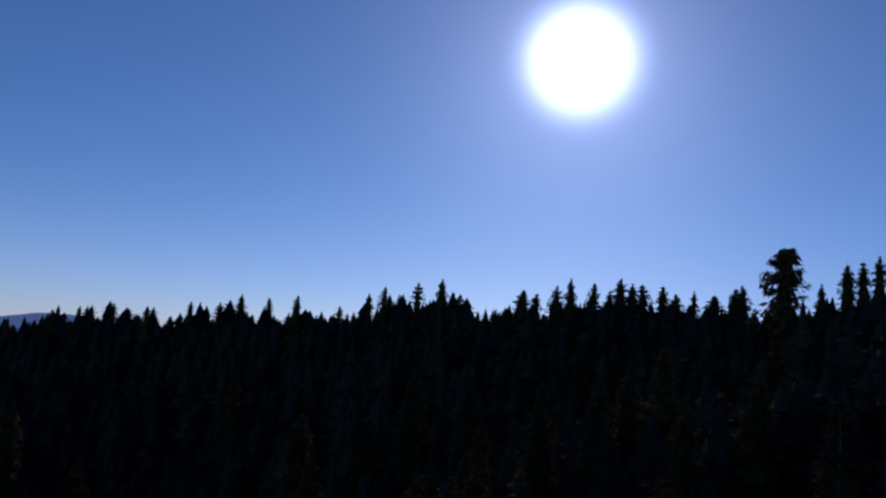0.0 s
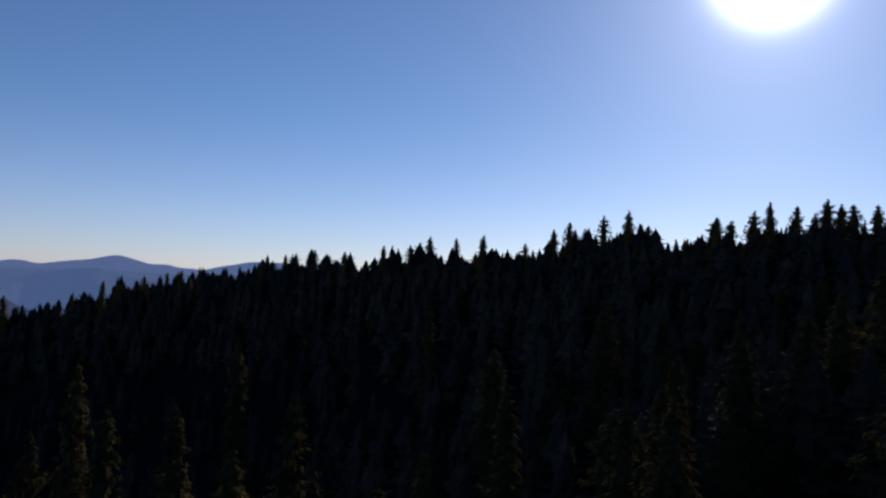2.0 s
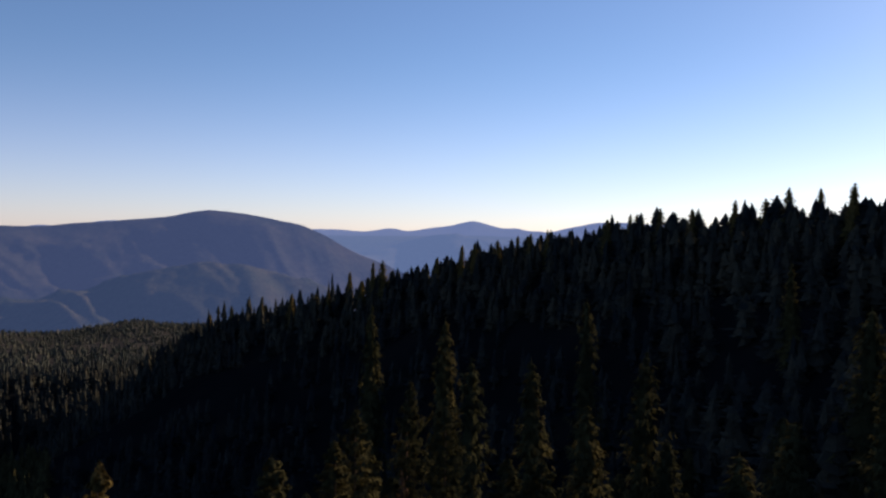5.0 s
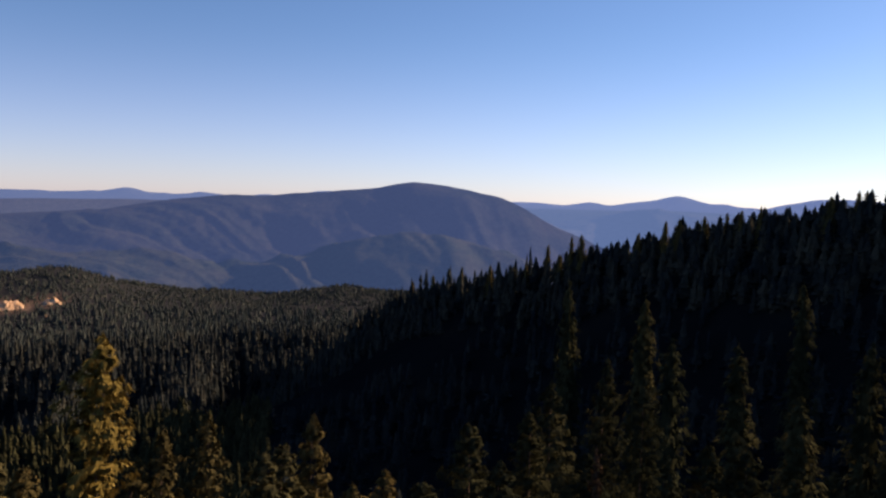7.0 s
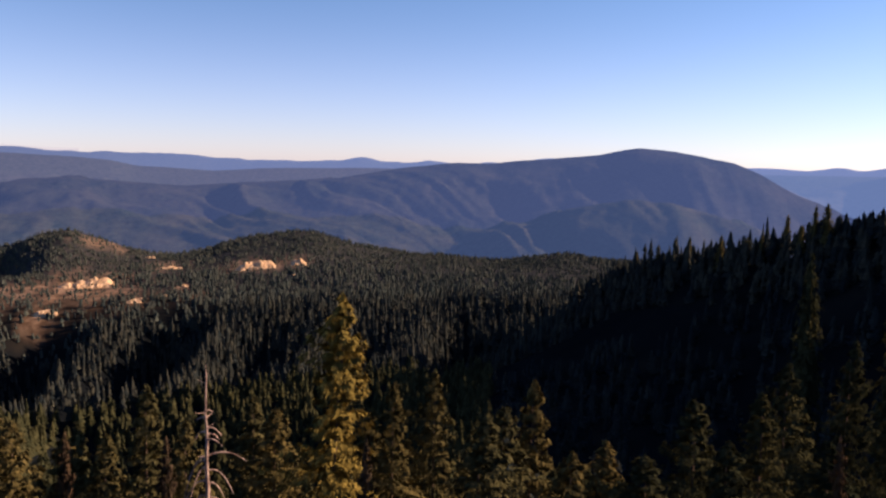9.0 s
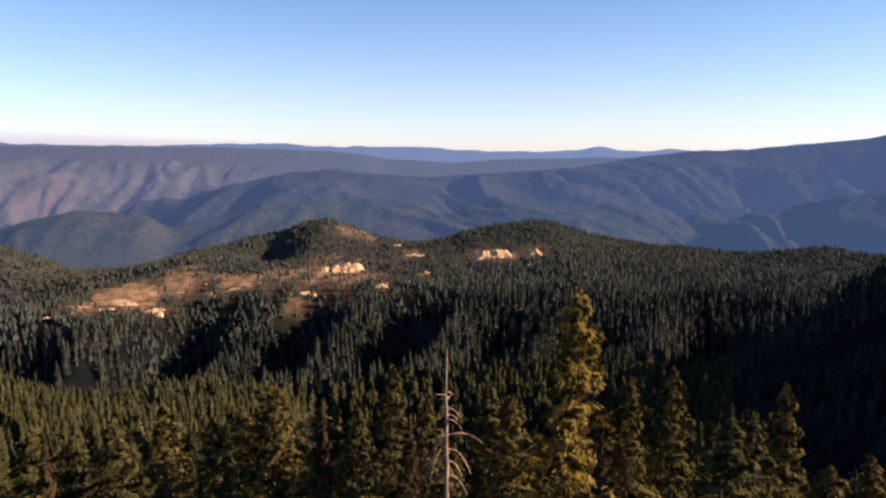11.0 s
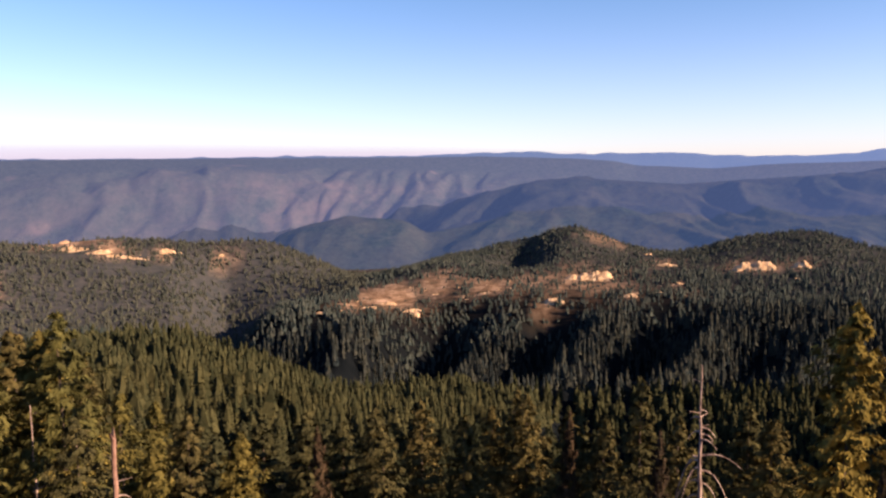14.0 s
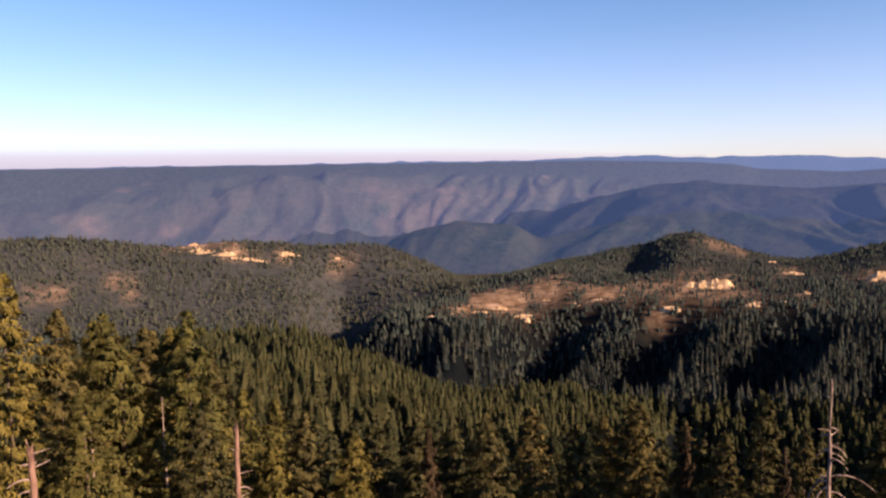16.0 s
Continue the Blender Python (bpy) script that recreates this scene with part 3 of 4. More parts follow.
def fir(seed, levels, per, stations, spread, base=0.06, gap=0.15, droop=0.35, top_thin=1.0, ragged=0.45, fat=1.0, core=0.5, sprig=0.03):
    """A unit-height conifer crown of flat needle sprays on whorled, drooping limbs: vertices and triangles."""
    rng = np.random.default_rng(seed)
    v, f = [], []
    lean = rng.normal(0, 0.012, 2)

    def shape(t):
        q = 1.2 * spread * ((1 - t) ** (0.65 * top_thin)) * (0.55 + 0.45 * min(1, t / 0.12)) + 0.006
        return q * (1 + 0.25 * math.sin(seed * 1.7 + t * 17) * (1 - t)) * (1.0 if t < 0.9 else 0.8 + 0.2 * (1 - t) / 0.1)
    tiers, sides = (max(6, levels // 4), 6) if stations == 0 else (levels // 2, 8)
    for k in range(tiers if core else 0):
        t = (k + rng.uniform(-0.3, 0.3)) / tiers if k else 0.0
        zc = base + (0.97 - base) * t
        vv, ff = jagged_cone(rng, zc, min(0.985, zc + (2.2 if stations == 0 else 3.4) * (0.98 - base) / tiers), shape(t) * core, sides, lean)
        f += [tuple(i + len(v) for i in q) for q in ff]
        v += vv
    for k in range(levels):
        t = (k + rng.uniform(0, 0.9)) / levels
        zc = base + (0.985 - base) * t
        reach = shape(t) * rng.uniform(0.74, 1.16)
        a0 = rng.uniform(0, 6.28)
        for j in range(per):
            if rng.random() < gap:
                continue
            a = a0 + 6.283 * j / per + rng.normal(0, 0.25)
            ln = reach * rng.uniform(1 - ragged, 1.12) * (1.25 if rng.random() < 0.06 else 1.0)
            rise = rng.normal(-0.15, 0.22) + 0.95 * t
            ca, sa = math.cos(a), math.sin(a)
            turn = rng.uniform(-0.7, 0.7)

            def limb_at(u, side, drop):
                """A point beside the limb: u along it, side across it, drop below it."""
                p = ln * u
                w, dz = side * math.cos(turn), side * math.sin(turn) - drop
                zz = zc + p * rise * 0.5 + droop * ln * (0.7 * u ** 3 - u * u) + dz
                return (ca * p - sa * w + lean[0] * zc, sa * p + ca * w + lean[1] * zc, zz)
            if stations == 0:                     # one kite for a limb seen from afar
                wd = max(0.004, fat * ln * rng.uniform(0.3, 0.48))
                i = len(v)
                v += [limb_at(0.2, 0, 0), limb_at(0.62, wd, 0.2 * wd), limb_at(1.0, 0, 0.3 * wd), limb_at(0.62, -wd, 0.2 * wd)]
                f += [(i, i + 1, i + 2), (i, i + 2, i + 3)]
                continue
            out = np.array((ca, sa, 0.0))
            for k2 in range(stations):            # needle sprays shingled over the limb's fan
                u = 0.22 + 0.80 * math.sqrt((k2 + rng.uniform(0, 1)) / stations)
                w = rng.uniform(-1, 1) * fat * ln * (0.62 - 0.45 * u)
                q = min(sprig, 0.008 + 0.45 * ln) * rng.uniform(0.6, 1.35)
                p = np.array(limb_at(u, w, 0.0))
                nrm = 0.6 * out + np.array((0, 0, 0.55)) + rng.normal(0, 0.24, 3)
                nrm /= math.sqrt(nrm @ nrm)
                along = out + np.array((0, 0, rng.uniform(-0.5, 0.3))) + rng.normal(0, 0.25, 3)
                along -= nrm * (along @ nrm)
                along /= math.sqrt(along @ along) + 1e-6
                cross = np.array((nrm[1] * along[2] - nrm[2] * along[1], nrm[2] * along[0] - nrm[0] * along[2], nrm[0] * along[1] - nrm[1] * along[0])) * 0.36 * q
                i = len(v)
                v += [tuple(p - 0.45 * q * along + cross), tuple(p - 0.45 * q * along - cross), tuple(p + 1.15 * q * along)]
                f.append((i, i + 1, i + 2))
    vv, ff = jagged_cone(rng, 0.94, 1.0, 0.007, 4, lean)
    f += [tuple(i + len(v) for i in q) for q in ff]
    v += vv
    return np.array(v), np.array(f)


def pole(height_, r0, r1, sides=7, rings=8, wob=0.0, seed=0):
    rng = np.random.default_rng(seed)
    v, f = [], []
    for k in range(rings + 1):
        t = k / rings
        rad = (r0 + (r1 - r0) * t) * (1 + 0.5 * max(0, 0.06 - t) / 0.06)
        ox, oy = rng.normal(0, wob, 2) if k else (0, 0)
        for j in range(sides):
            a = 6.2832 * j / sides
            v.append((ox + rad * math.cos(a), oy + rad * math.sin(a), height_ * t))
    for k in range(rings):
        for j in range(sides):
            p, q = k * sides + j, k * sides + (j + 1) % sides
            f += [(p, q, q + sides), (p, q + sides, p + sides)]
    v.append((0, 0, height_))
    f += [(rings * sides + j, rings * sides + (j + 1) % sides, len(v) - 1) for j in range(sides)]
    return np.array(v), np.array(f)


def ground_at(az, r):
    return float(height(np.array([az]), np.array([r]))[0])


def place(az, r, z):
    return (r * math.sin(radians(az)), r * math.cos(radians(az)), z)


CROWNS = {}
LOD_NEAR = []


def tree(az, r, top, style, label, group, width=1.0, needles=None, lean=0.0):
    """A conifer thing, rooted at a heading and distance, whose tip stands at the angle `top` over the eye's level."""
    z0 = ground_at(az, r) - 2.0
    h = max(5.0, EYE_Z + r * math.tan(radians(top)) - z0)
    base = new("conifer_tree")
    base.location = place(az, r, z0)
    base.rotation_euler = (Matrix.Rotation(radians(lean), 3, (math.sin(radians(az)), math.cos(radians(az)), 0)) @ Matrix.Rotation(random.uniform(0, 6.28), 3, "Z")).to_euler()
    base.scale = (math.sqrt(h * 22.0) * width * random.uniform(0.92, 1.08),) * 2 + (h,)
    for nm, key, mat in (("trunk", "trunk", BARK), ("crown", style, needles or NEEDLES)):
        if (key, mat.name) not in CROWNS:
            vv, ff = TRUNK if key == "trunk" else STYLES[key]()
            CROWNS[(key, mat.name)] = put_mesh(nm, vv, ff, mat, base).data
        else:
            o = new(nm, CROWNS[(key, mat.name)])
            o.parent = base
    return tagged(base, label, "tree", group)


TRUNK = pole(0.93, 0.014, 0.002, 7, 6, 0.001, 4)
STYLES = {
    "fir_a": lambda: fir(1, 28, 7, 58, 0.205, 0.38, 0.08, 0.24, 1.25, 0.42, 0.85, 0, 0.0120), "fir_b": lambda: fir(2, 27, 7, 60, 0.235, 0.38, 0.10, 0.26, 1.22, 0.45, 0.8, 0, 0.0120),
    "fir_c": lambda: fir(3, 29, 7, 54, 0.175, 0.40, 0.10, 0.22, 1.22, 0.45, 0.9, 0, 0.0120), "fir_d": lambda: fir(4, 25, 7, 62, 0.215, 0.38, 0.16, 0.28, 1.10, 0.55, 0.8, 0, 0.0120),
    "tall_a": lambda: fir(5, 40, 7, 60, 0.180, 0.36, 0.22, 0.20, 1.02, 0.75, 0.8, 0, 0.0125),
    "pine_a": lambda: fir(6, 26, 8, 22, 0.17, 0.45, 0.3, 0.05, 0.62, 0.55, 1.0, 0.4, 0.026),
    "wood_0": lambda: LOD_NEAR[0], "wood_1": lambda: LOD_NEAR[1], "wood_2": lambda: LOD_NEAR[2], "wood_3": lambda: LOD_NEAR[3], "wood_4": lambda: LOD_NEAR[4],
    "mid_a": lambda: fir(11, 34, 7, 9, 0.180, 0.04, 0.10, 0.18, 1.25, 0.32, 0.85, 0.55, 0.022), "mid_b": lambda: fir(12, 32, 7, 9, 0.205, 0.04, 0.12, 0.18, 1.18, 0.36, 0.85, 0.5, 0.022),
    "mid_c": lambda: fir(13, 34, 7, 9, 0.150, 0.08, 0.10, 0.18, 1.20, 0.32, 0.9, 0.55, 0.022), "mid_d": lambda: fir(14, 30, 7, 9, 0.170, 0.15, 0.18, 0.12, 1.0, 0.45, 0.85, 0.45, 0.022),
}

# Firs on the slope just below the summit: heading, angle of the tip, distance
NEAR_FIRS = [(-96.8, -16.5, 78), (-93.3, -17.5, 70), (-91.2, -18.0, 66), (-88.6, -15.3, 92), (-86.0, -17.6, 74), (-81.3, -16.4, 82), (-79.8, -17.2, 76),
             (-71.2, -15.5, 80), (-68.1, -14.7, 86), (-64.7, -17.4, 66), (-63.0, -16.9, 74), (-60.9, -15.0, 78), (-57.9, -19.7, 64), (-55.9, -19.0, 66),
             (-49.4, -15.5, 80), (-45.0, -14.5, 98), (-43.6, -12.4, 120), (-39.9, -10.6, 130), (-37.1, -11.5, 120), (-32.7, -15.6, 85), (-30.1, -15.7, 85),
             (-72.8, -17.5, 84), (-52.6, -19.5, 66), (-47.2, -18.0, 72), (-40.8, -17.0, 78), (-35.5, -17.5, 76)]
LEFT_FIRS = [(-140.2, -5.8, 62), (-137.3, -8.4, 66), (-135.0, -9.4, 72), (-133.6, -9.0, 66), (-131.8, -10.2, 78), (-130.4, -10.4, 70), (-129.2, -9.2, 66),
             (-127.4, -12.4, 72), (-125.7, -15.0, 80), (-123.5, -15.8, 84), (-121.3, -16.8, 72), (-118.5, -18.5, 70), (-116.2, -17.9, 80), (-113.0, -17.4, 74),
             (-110.4, -18.2, 76), (-107.5, -17.3, 72), (-104.6, -16.9, 78), (-101.5, -18.0, 72), (-99.3, -17.4, 84), (-97.7, -16.5, 80), (-93.7, -17.8, 72),
             (-136.0, -13.8, 58), (-128.4, -16.0, 60), (-124.0, -18.5, 64)]
# Dim firs rising from the shaded ravine towards the sun
SHADE_FIRS = [(-37.2, -5.9, 230), (-42.5, -5.1, 300), (-35.3, -8.7, 170), (-30.5, -8.7, 165), (-27.0, -4.3, 230), (-26.9, -11.7, 110), (-23.1, -7.9, 160),
              (-16.2, -14.0, 80), (-9.1, -4.2, 150), (-7.7, -6.8, 120), (0.3, -7.6, 85), (3.3, -6.9, 75), (-1.2, -0.8, 170), (-13.6, -1.6, 240),
              (11.7, -0.5, 105), (16.2, 2.2, 110), (17.5, -1.5, 80), (22.1, 0.8, 90), (23.1, 3.1, 105), (26.9, -0.3, 75), (7.9, -2.0, 100), (13.6, 0.8, 115)]
mid_styles = ["mid_a", "mid_b", "mid_c", "mid_d"]
near_styles = ["fir_a", "fir_b", "fir_c", "fir_d"]
random.seed(7)
for i, (az, el, r) in enumerate(NEAR_FIRS + LEFT_FIRS + SHADE_FIRS):
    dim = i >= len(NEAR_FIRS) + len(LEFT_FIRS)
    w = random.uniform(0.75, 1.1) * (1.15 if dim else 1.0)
    # dim firs get the darker needles, which paint in their shade
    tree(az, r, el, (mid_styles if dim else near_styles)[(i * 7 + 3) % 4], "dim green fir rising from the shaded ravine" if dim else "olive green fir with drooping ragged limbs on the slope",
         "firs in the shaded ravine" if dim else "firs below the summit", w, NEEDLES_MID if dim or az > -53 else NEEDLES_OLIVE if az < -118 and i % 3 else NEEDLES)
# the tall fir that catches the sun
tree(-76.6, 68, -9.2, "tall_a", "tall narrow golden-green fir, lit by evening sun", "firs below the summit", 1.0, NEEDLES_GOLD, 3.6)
# the broad pine on the skyline
tree(23.5, 165, 9.15, "pine_a", "dark broad-crowned pine standing above the ridge", "trees on the ridge", 1.0)

SKYLINE = [(-25.8, 1.2), (-24.3, 1.6), (-23.7, 1.6), (-22.2, 2.0), (-20.0, 2.0), (-17.4, 2.6), (-15.3, 2.7), (-13.9, 3.4), (-12.0, 3.4), (-10.3, 3.7),
           (-7.1, 3.2), (-5.0, 4.3), (-4.0, 4.9), (-2.8, 4.4), (-1.5, 5.4), (0.2, 5.8), (1.5, 4.8), (2.1, 4.1), (4.1, 3.9), (4.8, 4.0), (6.0, 5.5), (6.7, 5.3)]
SKYLINE_EAST = [(8.4, 5.9), (9.4, 6.5), (11.0, 6.3), (12.0, 5.8), (12.8, 6.7), (13.8, 6.4), (14.5, 6.4), (15.9, 6.3), (16.8, 5.8), (17.8, 6.1), (19.1, 5.9),
                (20.2, 6.4), (21.1, 6.6), (25.8, 6.9), (27.4, 8.3), (28.4, 8.4), (29.2, 8.8)]
SKYLINE_WEST = [(-30.0, 0.4), (-31.2, 0.1), (-32.1, -0.1), (-33.5, -0.4), (-35.2, -0.6), (-36.1, -0.8), (-38.0, -1.7), (-41.8, -2.0), (-42.5, -2.1),
                (-43.3, -3.5), (-44.3, -2.8), (-45.7, -4.3), (-46.6, -4.4), (-48.3, -4.4), (-50.4, -4.6), (-52.4, -5.3), (-53.9, -5.8)]
for i, (az, el) in enumerate(SKYLINE + SKYLINE_EAST + SKYLINE_WEST):
    rr = float(knots(STATIONS[6][0], az)) * random.uniform(0.97, 1.02)
    tree(az, rr, el, ["mid_a", "mid_b", "mid_c", "mid_d"][(i * 5 + 1) % 4], "dark fir silhouetted along the ridge crest", "trees on the ridge", random.uniform(0.9, 1.4))


def scatter(count, az0, az1, r0, r1, rng, power=2.0):
    az = rng.uniform(az0, az1, count)
    r = (rng.uniform(r0 ** power, r1 ** power, count)) ** (1 / power)
    keep = rng.random(count) > bareness(az, r) * 1.25
    x, y = r * np.sin(np.radians(az)), r * np.cos(np.radians(az))
    keep &= rng.random(count) < 0.75 + 0.6 * fbm(x / 90, y / 90, 71, 3)
    return az[keep], r[keep]


def shade_depth(az, r, z):
    """How high the land's own shadow stands over the ground at each place."""
    x, y = r * np.sin(np.radians(az)), r * np.cos(np.radians(az))
    deep = np.zeros_like(r)
    for d in (15, 30, 50, 75, 105, 140, 180, 230, 290, 360, 450, 560, 700):
        px, py = x + d * math.sin(radians(SUN_AZ)), y + d * math.cos(radians(SUN_AZ))
        deep = np.maximum(deep, height(np.degrees(np.arctan2(px, py)), np.hypot(px, py)) - z - d * math.tan(radians(SUN_EL)))
    return deep


def wood(name, templates, az, r, hmin, hmax, width, rng, material, label, cap=None, kept_in_shade=False):
    """A wood of many conifers in one mesh."""
    z = height(az, r) - 2.2
    h = hmin + (hmax - hmin) * rng.beta(2.0, 2.6, len(az)) * np.where(rng.random(len(az)) < 0.10, 1.5, 1.0)
    if cap is not None:
        h = np.minimum(h, np.maximum(cap(az, r) - z, 4.0))
    if kept_in_shade:                             # trees cut low on the ravines' sunless flanks, so their tops stay in shadow
        deep = shade_depth(az, r, z)
        h = np.where(deep > 4, np.minimum(h, np.maximum(deep + 1.0, 8.5)), h)
    h = h * (1 - 0.55 * np.clip(1.4 * bareness(az, r * 1.05), 0, 1) * (r > 1000))     # low growth before the clearings
    yaw = rng.uniform(0, 6.28, len(az))
    wd = np.sqrt(h * 20.0) * width * rng.uniform(0.7, 1.15, len(az))
    pick = rng.integers(0, len(templates), len(az))
    vs, fs, base = [], [], 0
    for k, (tv, tf) in enumerate(templates):
        s = np.where(pick == k)[0]
        c, sn = np.cos(yaw[s])[:, None], np.sin(yaw[s])[:, None]
        X = (tv[None, :, 0] * c - tv[None, :, 1] * sn) * wd[s][:, None] + (r[s] * np.sin(np.radians(az[s])))[:, None]
        Y = (tv[None, :, 0] * sn + tv[None, :, 1] * c) * wd[s][:, None] + (r[s] * np.cos(np.radians(az[s])))[:, None]
        Z = tv[None, :, 2] * h[s][:, None] + z[s][:, None]
        vs.append(np.stack([X, Y, Z], -1).reshape(-1, 3))
        fs.append((tf[None] + (np.arange(len(s)) * len(tv))[:, None, None] + base).reshape(-1, 3))
        base += len(s) * len(tv)
    return tagged(put_mesh(name, np.concatenate(vs), np.concatenate(fs), material), label, "forest", kind="stuff")


SHAPES = ((0.215, 1.05), (0.235, 0.9), (0.185, 1.1), (0.20, 0.7), (0.18, 0.85))
LOD_NEAR += [fir(51 + k, 28, 7, 8, sp, 0.12, 0.15, 0.15, tt, 0.38, 0.9, 0.55, 0.030) for k, (sp, tt) in enumerate(SHAPES)]
LOD_MID = [fir(21 + k, 16, 5, 0, sp, 0.05, 0.08, 0.25, tt, 0.45, 0.6, 0.6) for k, (sp, tt) in enumerate(SHAPES)]
LOD_SPUR = [skirts(61 + k, sp, 7, 7, th) for k, (sp, th) in enumerate(((0.21, 0.85), (0.24, 0.75), (0.18, 0.95), (0.22, 0.7)))]
LOD_FAR = [skirts(31 + k, sp, 5, 6, th) for k, (sp, th) in enumerate(((0.19, 0.8), (0.22, 0.7), (0.16, 0.9), (0.20, 0.6)))]
LOD_TINY = [skirts(41 + k, sp, 2, 5, th) for k, (sp, th) in enumerate(((0.2, 0.7), (0.25, 0.6), (0.17, 0.8)))]

# treetops stay under these angles, so that the valley shows over the near slope
CAP = [(-180, -10), (-141, -12), (-128, -15), (-124, -19), (-95, -20), (-85, -21.5), (-60, -21.5), (-45, -17.5), (-30, -11), (-15, -5), (0, -1.5), (15, 0.5), (30, 2), (180, -10)]


def near_cap(az, r):
    lift = np.clip((r - 90) / 300, 0, 1) * 4.0
    return EYE_Z + r * np.tan(np.radians(knots(CAP, az) + lift))


rng = np.random.default_rng(5)
a, r = scatter(540, -146, 36, 84, 210, rng)
sparse = rng.random(len(a)) < np.where(a > -62, 0.62, 0.35)
a, r = a[~sparse], r[~sparse]
close = r < 138
for i, (az, rr) in enumerate(zip(a[close], r[close])):
    z0 = ground_at(az, rr)
    h = min(random.uniform(14, 25), max(float(near_cap(np.array(az), np.array(rr))) - z0 - random.uniform(1, 8), 5.0))
    # darker needles set this wood back behind the brighter near firs
    tree(az, rr, math.degrees(math.atan2(z0 + h - EYE_Z, rr)), "wood_%d" % (i % 5), "olive green fir in the dense wood on the near slope", "firs of the near wood", random.uniform(0.75, 1.05), NEEDLES_MID)
wood("near_wood", LOD_NEAR, a[~close], r[~close], 15, 25, 1.0, rng, NEEDLES_MID, "dense olive green firs covering the steep near slope", near_cap)
a = rng.uniform(-60, 36, 1000)
r = knots(STATIONS[6][0], a) * rng.uniform(0.86, 1.03, 1000)
a2 = rng.uniform(-22, 36, 330)
a, r = np.concatenate([a, a2]), np.concatenate([r, knots(STATIONS[6][0], a2) * rng.uniform(0.45, 0.84, 330)])
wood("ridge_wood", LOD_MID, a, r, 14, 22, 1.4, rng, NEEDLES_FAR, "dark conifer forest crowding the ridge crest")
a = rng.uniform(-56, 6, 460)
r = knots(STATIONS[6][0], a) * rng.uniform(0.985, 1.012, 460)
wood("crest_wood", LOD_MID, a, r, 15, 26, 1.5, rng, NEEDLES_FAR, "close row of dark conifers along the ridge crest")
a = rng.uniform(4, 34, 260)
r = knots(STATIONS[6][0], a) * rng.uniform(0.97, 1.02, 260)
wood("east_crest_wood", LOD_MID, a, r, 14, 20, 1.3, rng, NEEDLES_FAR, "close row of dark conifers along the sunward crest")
a, r = scatter(2350, -146, -64, 205, 380, rng)
wood("middle_wood", LOD_MID, a, r, 12, 24, 1.05, rng, NEEDLES_MID, "dense conifer forest on the spurs below the summit")
a, r = scatter(5600, -146, -64, 370, 690, rng)
wood("spur_wood", LOD_SPUR, a, r, 11, 22, 1.0, rng, NEEDLES_MID, "olive carpet of treetops on the long spur")
a, r = scatter(900, -64, -20, 210, 560, rng)
wood("ridge_side_wood", LOD_MID, a, r, 12, 27, 1.1, rng, NEEDLES_FAR, "dark conifer forest on the shaded side of the ridge", kept_in_shade=True)
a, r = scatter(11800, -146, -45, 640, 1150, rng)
wood("valley_wood", LOD_FAR, a, r, 14, 36, 0.92, rng, NEEDLES_FAR, "conifer forest filling the valley, partly in shade", kept_in_shade=True)
a, r = scatter(56000, -146, -45, 1150, 2440, rng)
west = (a < -108.5) & (r > 1480)
front, back = ~west & (r < 1620), ~west & (r >= 1620)
wood("hill_wood", LOD_TINY, a[front], r[front], 8, 20, 0.92, rng, NEEDLES_HAZED, "conifer forest thinning over the middle hills")
wood("hilltop_wood", LOD_TINY, a[back], r[back], 6, 14, 1.0, rng, NEEDLES_HAZED, "low conifer forest over the two rounded hilltops")
wood("far_hill_wood", LOD_TINY, a[west], r[west], 6, 16, 1.0, rng, NEEDLES_HILL_HAZED, "grey-green open forest on the rounded far hill")
a, r = scatter(1500, 36, 214, 30, 400, rng)
wood("wood_behind", LOD_FAR, np.where(a > 180, a - 360, a), r, 12, 22, 1.0, rng, NEEDLES_FAR, "conifer forest on the slopes behind the summit")


# ---------------------------------------------------------------- dead trees
def limb(base, path, r0, r1, sides=5):
    """A tapering bent limb along a list of points."""
    v, f = [], []
    pts = [Vector(p) for p in path]
    for k, p in enumerate(pts):
        d = (pts[min(k + 1, len(pts) - 1)] - pts[max(k - 1, 0)]).normalized()
        s = d.orthogonal().normalized()
        u = d.cross(s)
        rad = r0 + (r1 - r0) * k / (len(pts) - 1)
        for j in range(sides):
            a = 6.2832 * j / sides
            v.append(tuple(p + s * rad * math.cos(a) + u * rad * math.sin(a)))
    for k in range(len(pts) - 1):
        for j in range(sides):
            p, q = k * sides + j, k * sides + (j + 1) % sides
            f += [(p, q, q + sides), (p, q + sides, p + sides)]
    return put_mesh("branch", np.array(v), np.array(f), DEADWOOD, base, smooth=True)


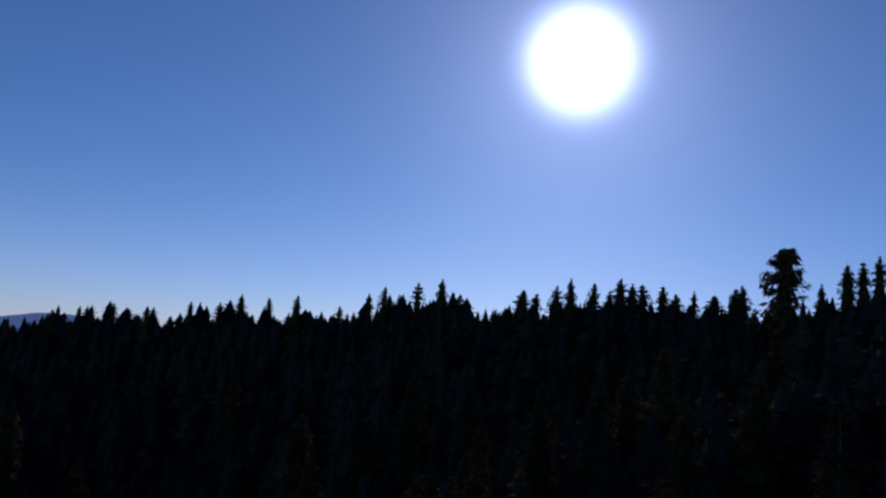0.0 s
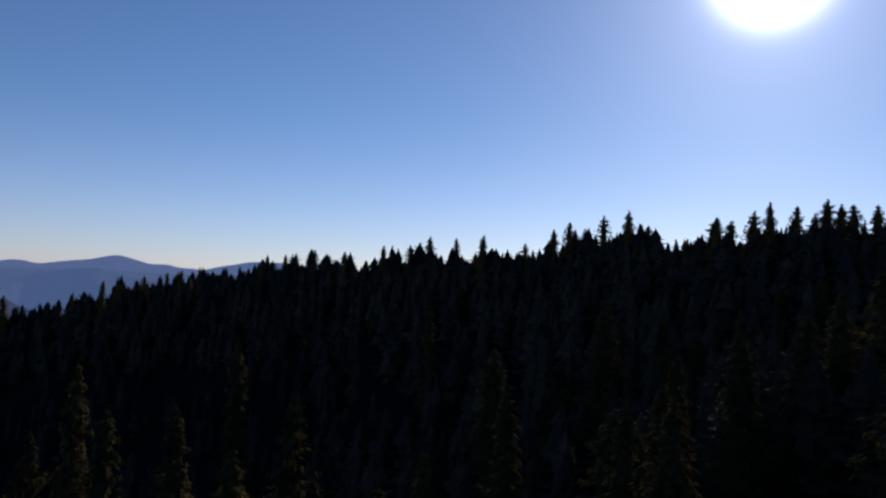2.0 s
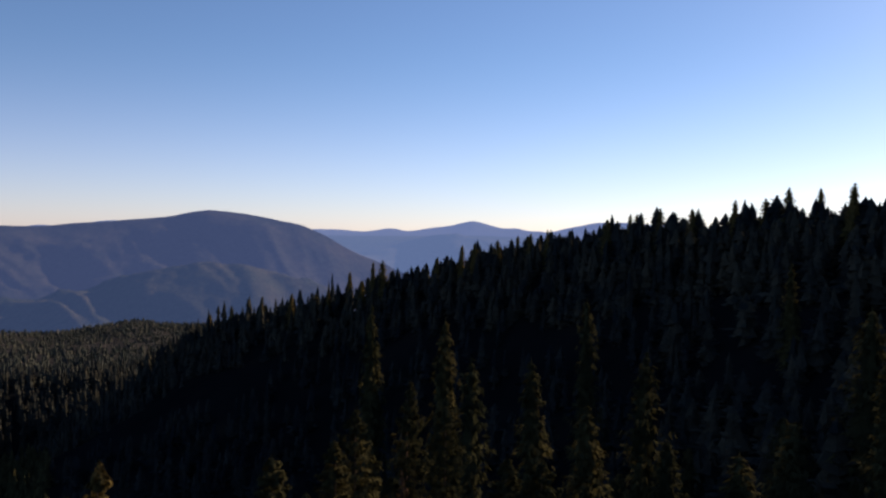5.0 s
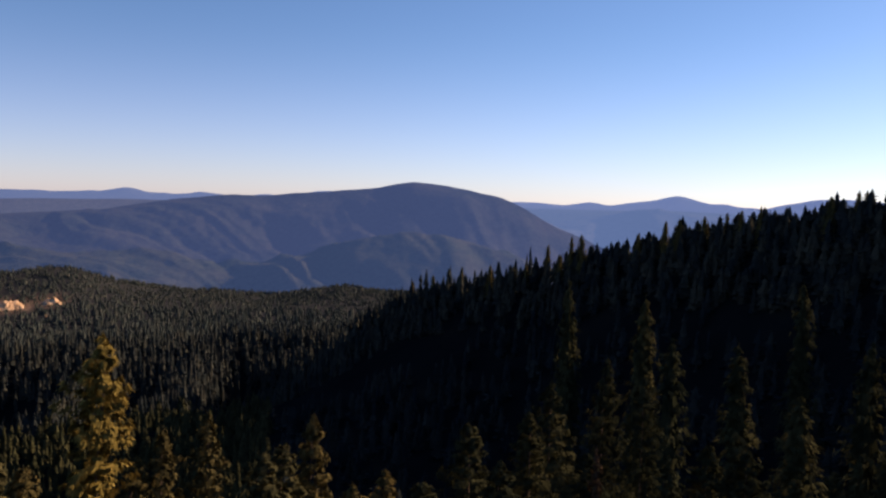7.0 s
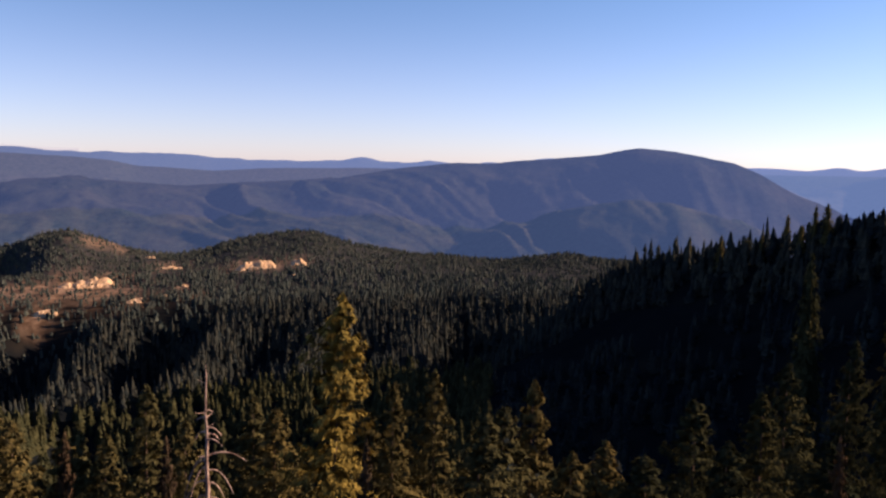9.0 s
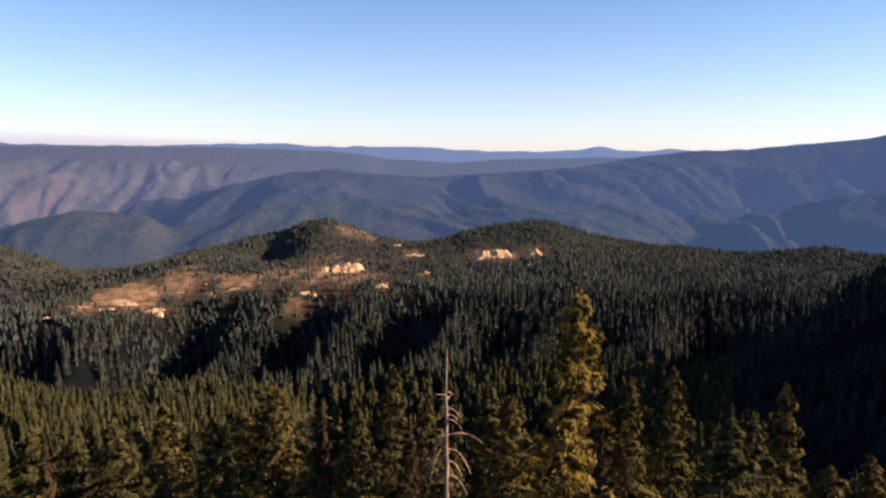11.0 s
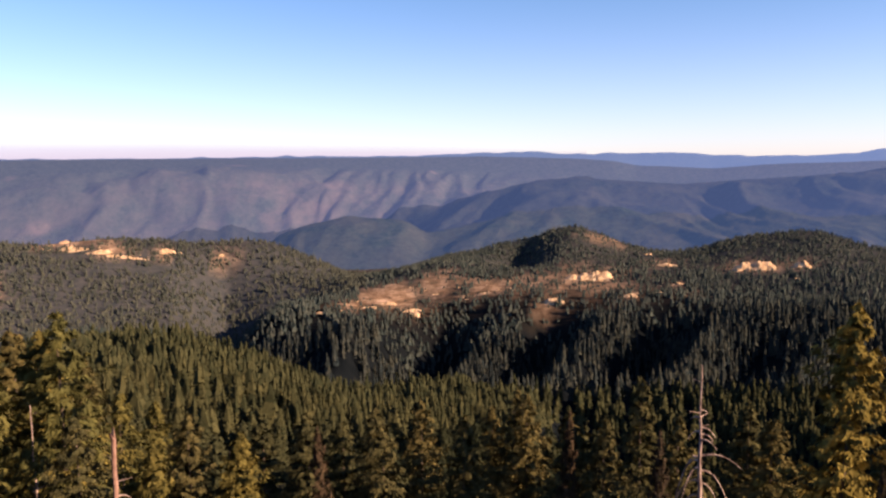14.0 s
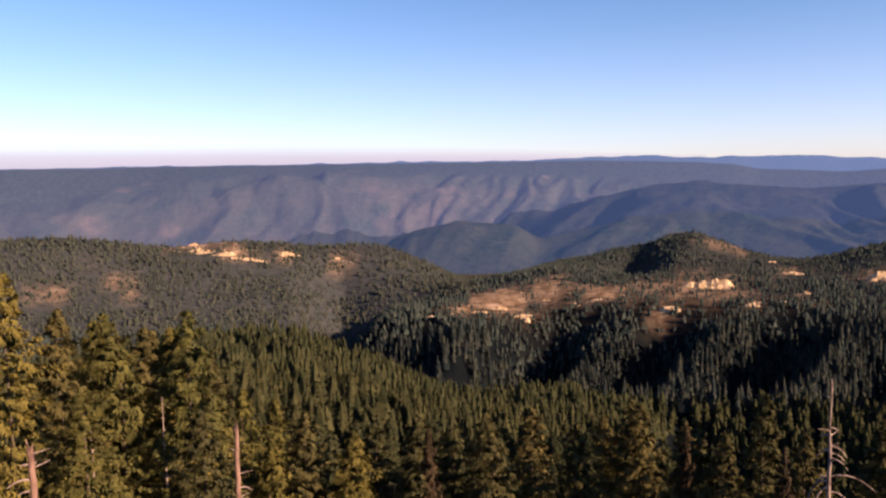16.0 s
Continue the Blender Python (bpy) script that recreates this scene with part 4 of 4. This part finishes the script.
def dead_tree(az, r, top, label, broken=False, stubs=6, seed=1, bole=0.32, tip=0.05, sweep=(), stem=None):
    z0 = ground_at(az, r) - 0.4
    ztop = EYE_Z + r * math.tan(radians(top))
    base = new("dead_tree")
    base.location = place(az, r, z0)
    base.rotation_euler = (0, 0, -radians(az))
    h = ztop - z0
    vv, ff = pole(h, bole, tip, 9, 22, 0.03, seed)
    rng = np.random.default_rng(seed)
    if broken:                              # a splintered end
        vv[-10:-1, 2] += rng.uniform(-0.7, 0.35, 9)
        vv[-1, 2] -= 0.6
    put_mesh("trunk", vv, ff, stem or DEADWOOD, base)
    for dz, dx, dy, drop in sweep:          # long bare limbs: below the tip, out to each side, away, falling
        s = h - dz
        pts = [(dx * u, dy * u, s + 0.10 * abs(dx) * math.sin(3.1 * u) - drop * u ** 2.2) for u in np.linspace(0, 1, 9)]
        limb(base, pts, 0.095, 0.03)
    for k in range(stubs):
        s = h - rng.uniform(0.6, 8.0)
        a, ln = rng.uniform(0, 6.28), rng.uniform(0.3, 1.2)
        limb(base, [(ln * u * math.cos(a), ln * u * math.sin(a), s + 0.2 * u * ln) for u in (0, 0.5, 1)], 0.05, 0.015)
    return tagged(base, label, "dead tree", "dead trees")


dead_tree(-84.5, 62, -14.2, "bare grey dead fir with long drooping limbs", seed=3, bole=0.42, tip=0.03, stubs=9,
          sweep=[(7.2, 3.0, 0.3, 0.8), (5.0, 1.1, 0.1, 0.7), (5.5, 0.9, 0.3, 0.5), (5.3, -0.9, 0.3, 0.7), (7.3, -1.9, 0.1, 4.2), (7.6, -1.4, 0.2, 1.6), (8.4, 2.0, 0.3, 2.2), (8.1, -1.3, -0.4, 2.6),
                 (9.2, -1.9, 0.0, 2.2), (9.4, 1.3, 0.2, 1.4), (4.2, -0.8, 0.2, 0.2), (5.9, 1.2, -0.3, 0.6), (10.4, -1.6, 0.2, 1.8), (10.6, 1.7, -0.2, 1.5), (3.6, 0.5, 0.1, 0.2)])
dead_tree(-126.15, 58, -17.4, "broken pinkish-grey dead trunk with snapped top", broken=True, seed=5, bole=0.29, tip=0.15, stubs=12, sweep=[(4.9, 1.0, 0.1, 0.35), (5.4, -0.8, 0.2, 0.1)], stem=SNAG_BARK)
dead_tree(-139.2, 50, -16.9, "broken pale dead trunk with short branch stubs", broken=True, seed=6, bole=0.28, tip=0.17, stubs=10, sweep=[(1.3, -0.6, 0.1, 0.0), (2.2, -1.3, 0.1, 0.25), (2.9, -0.8, 0.2, 0.1), (3.4, -1.1, 0.0, 0.6)], stem=SNAG_BARK)


dead_tree(-135.6, 60, -16.4, "thin grey dead trunk among green firs", seed=8, bole=0.2, tip=0.03, stubs=8)
dead_tree(-131.0, 64, -15.2, "thin grey dead trunk among green firs", seed=9, bole=0.18, tip=0.03, stubs=8)
for az, el, r in ((-87.5, -18.6, 64), (-112.0, -18.5, 68), (-93.8, -17.6, 66), (-73.1, -19.2, 63), (-40.0, -16.6, 76)):
    tree(az, r, el, "fir_c", "narrow dead fir with brown needles", "firs below the summit", 0.35, NEEDLES_BROWN)


# ---------------------------------------------------------------- rock outcrops
def outcrop(az, r, length, tall, deep, seed, label):
    """A lumpy granite wall, long across the slope."""
    n, m = (48, 16) if length > 28 else (16, 9)
    u, w = np.meshgrid(np.linspace(-1, 1, n), np.linspace(0, 1, m), indexing="ij")
    crest = np.clip(1 - np.abs(u) ** 4, 0, 1) * (0.74 + 0.2 * u + 0.34 * fbm(u * 2.2 + seed, w * 0.8, seed, 2) + 0.13 * fbm(u * 9 + seed, w * 2.5, seed + 9, 2))
    ang = w * math.pi
    jag = 1 + 0.26 * fbm(u * 7 + seed, w * 5, seed + 3, 3)
    x = u * length / 2
    y = -np.cos(ang) * deep / 2 * jag
    z = np.sin(ang) ** 0.7 * tall * (0.25 + 0.75 * w) * crest * jag * 1.35 - 3.0
    ca, sa = math.cos(-radians(az)), math.sin(-radians(az))
    cx, cy, cz = place(az, r, 0)
    X, Y = cx + x * ca - y * sa, cy + x * sa + y * ca
    rr, aa = np.hypot(X, Y), np.degrees(np.arctan2(X, Y))
    v = np.stack([X, Y, z + height(aa, rr)], -1).reshape(-1, 3)
    i, j = np.meshgrid(np.arange(n - 1), np.arange(m - 1), indexing="ij")
    q = np.stack([i * m + j, (i + 1) * m + j, (i + 1) * m + j + 1, i * m + j + 1], -1).reshape(-1, 4)
    return tagged(put_mesh("rock_outcrop", v, q, ROCK), label, "rock", "granite outcrops")


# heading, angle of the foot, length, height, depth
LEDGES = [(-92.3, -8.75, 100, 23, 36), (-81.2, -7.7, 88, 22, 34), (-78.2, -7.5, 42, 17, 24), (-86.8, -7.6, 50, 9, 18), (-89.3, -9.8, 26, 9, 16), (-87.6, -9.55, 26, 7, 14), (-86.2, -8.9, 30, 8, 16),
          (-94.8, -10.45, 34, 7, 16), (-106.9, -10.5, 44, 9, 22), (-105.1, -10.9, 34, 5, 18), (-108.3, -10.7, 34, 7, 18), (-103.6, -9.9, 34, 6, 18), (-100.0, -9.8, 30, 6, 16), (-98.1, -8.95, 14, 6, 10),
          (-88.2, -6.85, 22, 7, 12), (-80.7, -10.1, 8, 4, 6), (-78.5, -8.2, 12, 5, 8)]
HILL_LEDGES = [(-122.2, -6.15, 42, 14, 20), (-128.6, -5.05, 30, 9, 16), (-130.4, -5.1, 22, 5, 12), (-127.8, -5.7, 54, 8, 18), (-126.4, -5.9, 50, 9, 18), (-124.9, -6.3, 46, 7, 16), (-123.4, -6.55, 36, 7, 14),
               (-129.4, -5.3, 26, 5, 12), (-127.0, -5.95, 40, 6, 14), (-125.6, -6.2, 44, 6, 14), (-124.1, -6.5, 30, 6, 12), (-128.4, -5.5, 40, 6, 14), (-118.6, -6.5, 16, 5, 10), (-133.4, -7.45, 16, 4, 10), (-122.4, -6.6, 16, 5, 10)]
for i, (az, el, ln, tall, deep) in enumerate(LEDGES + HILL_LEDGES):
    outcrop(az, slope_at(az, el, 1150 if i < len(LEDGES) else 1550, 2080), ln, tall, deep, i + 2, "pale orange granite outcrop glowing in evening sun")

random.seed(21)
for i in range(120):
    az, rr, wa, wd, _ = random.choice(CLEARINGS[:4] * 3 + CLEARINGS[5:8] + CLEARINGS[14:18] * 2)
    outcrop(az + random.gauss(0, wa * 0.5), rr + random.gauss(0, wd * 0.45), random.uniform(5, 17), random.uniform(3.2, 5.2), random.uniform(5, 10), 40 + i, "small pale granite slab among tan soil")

# ---------------------------------------------------------------- glowing sheet standing in for the low band of smoke-tinted air on the horizon
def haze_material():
    m = bpy.data.materials.new("horizon_haze_glow")
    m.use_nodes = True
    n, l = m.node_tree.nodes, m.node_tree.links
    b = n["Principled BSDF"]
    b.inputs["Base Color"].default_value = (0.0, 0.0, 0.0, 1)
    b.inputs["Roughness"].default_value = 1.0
    # the haze is painted by emission, faded upwards through alpha
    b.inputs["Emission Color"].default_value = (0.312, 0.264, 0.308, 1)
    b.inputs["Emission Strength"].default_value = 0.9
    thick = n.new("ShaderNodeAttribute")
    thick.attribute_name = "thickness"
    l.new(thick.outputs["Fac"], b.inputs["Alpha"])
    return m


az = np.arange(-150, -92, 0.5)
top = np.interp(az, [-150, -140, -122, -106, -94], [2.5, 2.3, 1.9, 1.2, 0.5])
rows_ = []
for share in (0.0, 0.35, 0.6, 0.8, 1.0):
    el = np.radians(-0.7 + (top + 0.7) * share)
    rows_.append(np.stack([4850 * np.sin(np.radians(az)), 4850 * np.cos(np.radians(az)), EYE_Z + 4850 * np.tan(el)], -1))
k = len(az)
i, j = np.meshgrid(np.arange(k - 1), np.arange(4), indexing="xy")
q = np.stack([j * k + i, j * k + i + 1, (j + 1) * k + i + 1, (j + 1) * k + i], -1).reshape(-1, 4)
smoke = tagged(put_mesh("backdrop_haze_sheet", np.concatenate(rows_), q, haze_material(), smooth=True), "faint mauve glowing sheet standing in for smoky haze along the horizon", "haze", kind="structure")
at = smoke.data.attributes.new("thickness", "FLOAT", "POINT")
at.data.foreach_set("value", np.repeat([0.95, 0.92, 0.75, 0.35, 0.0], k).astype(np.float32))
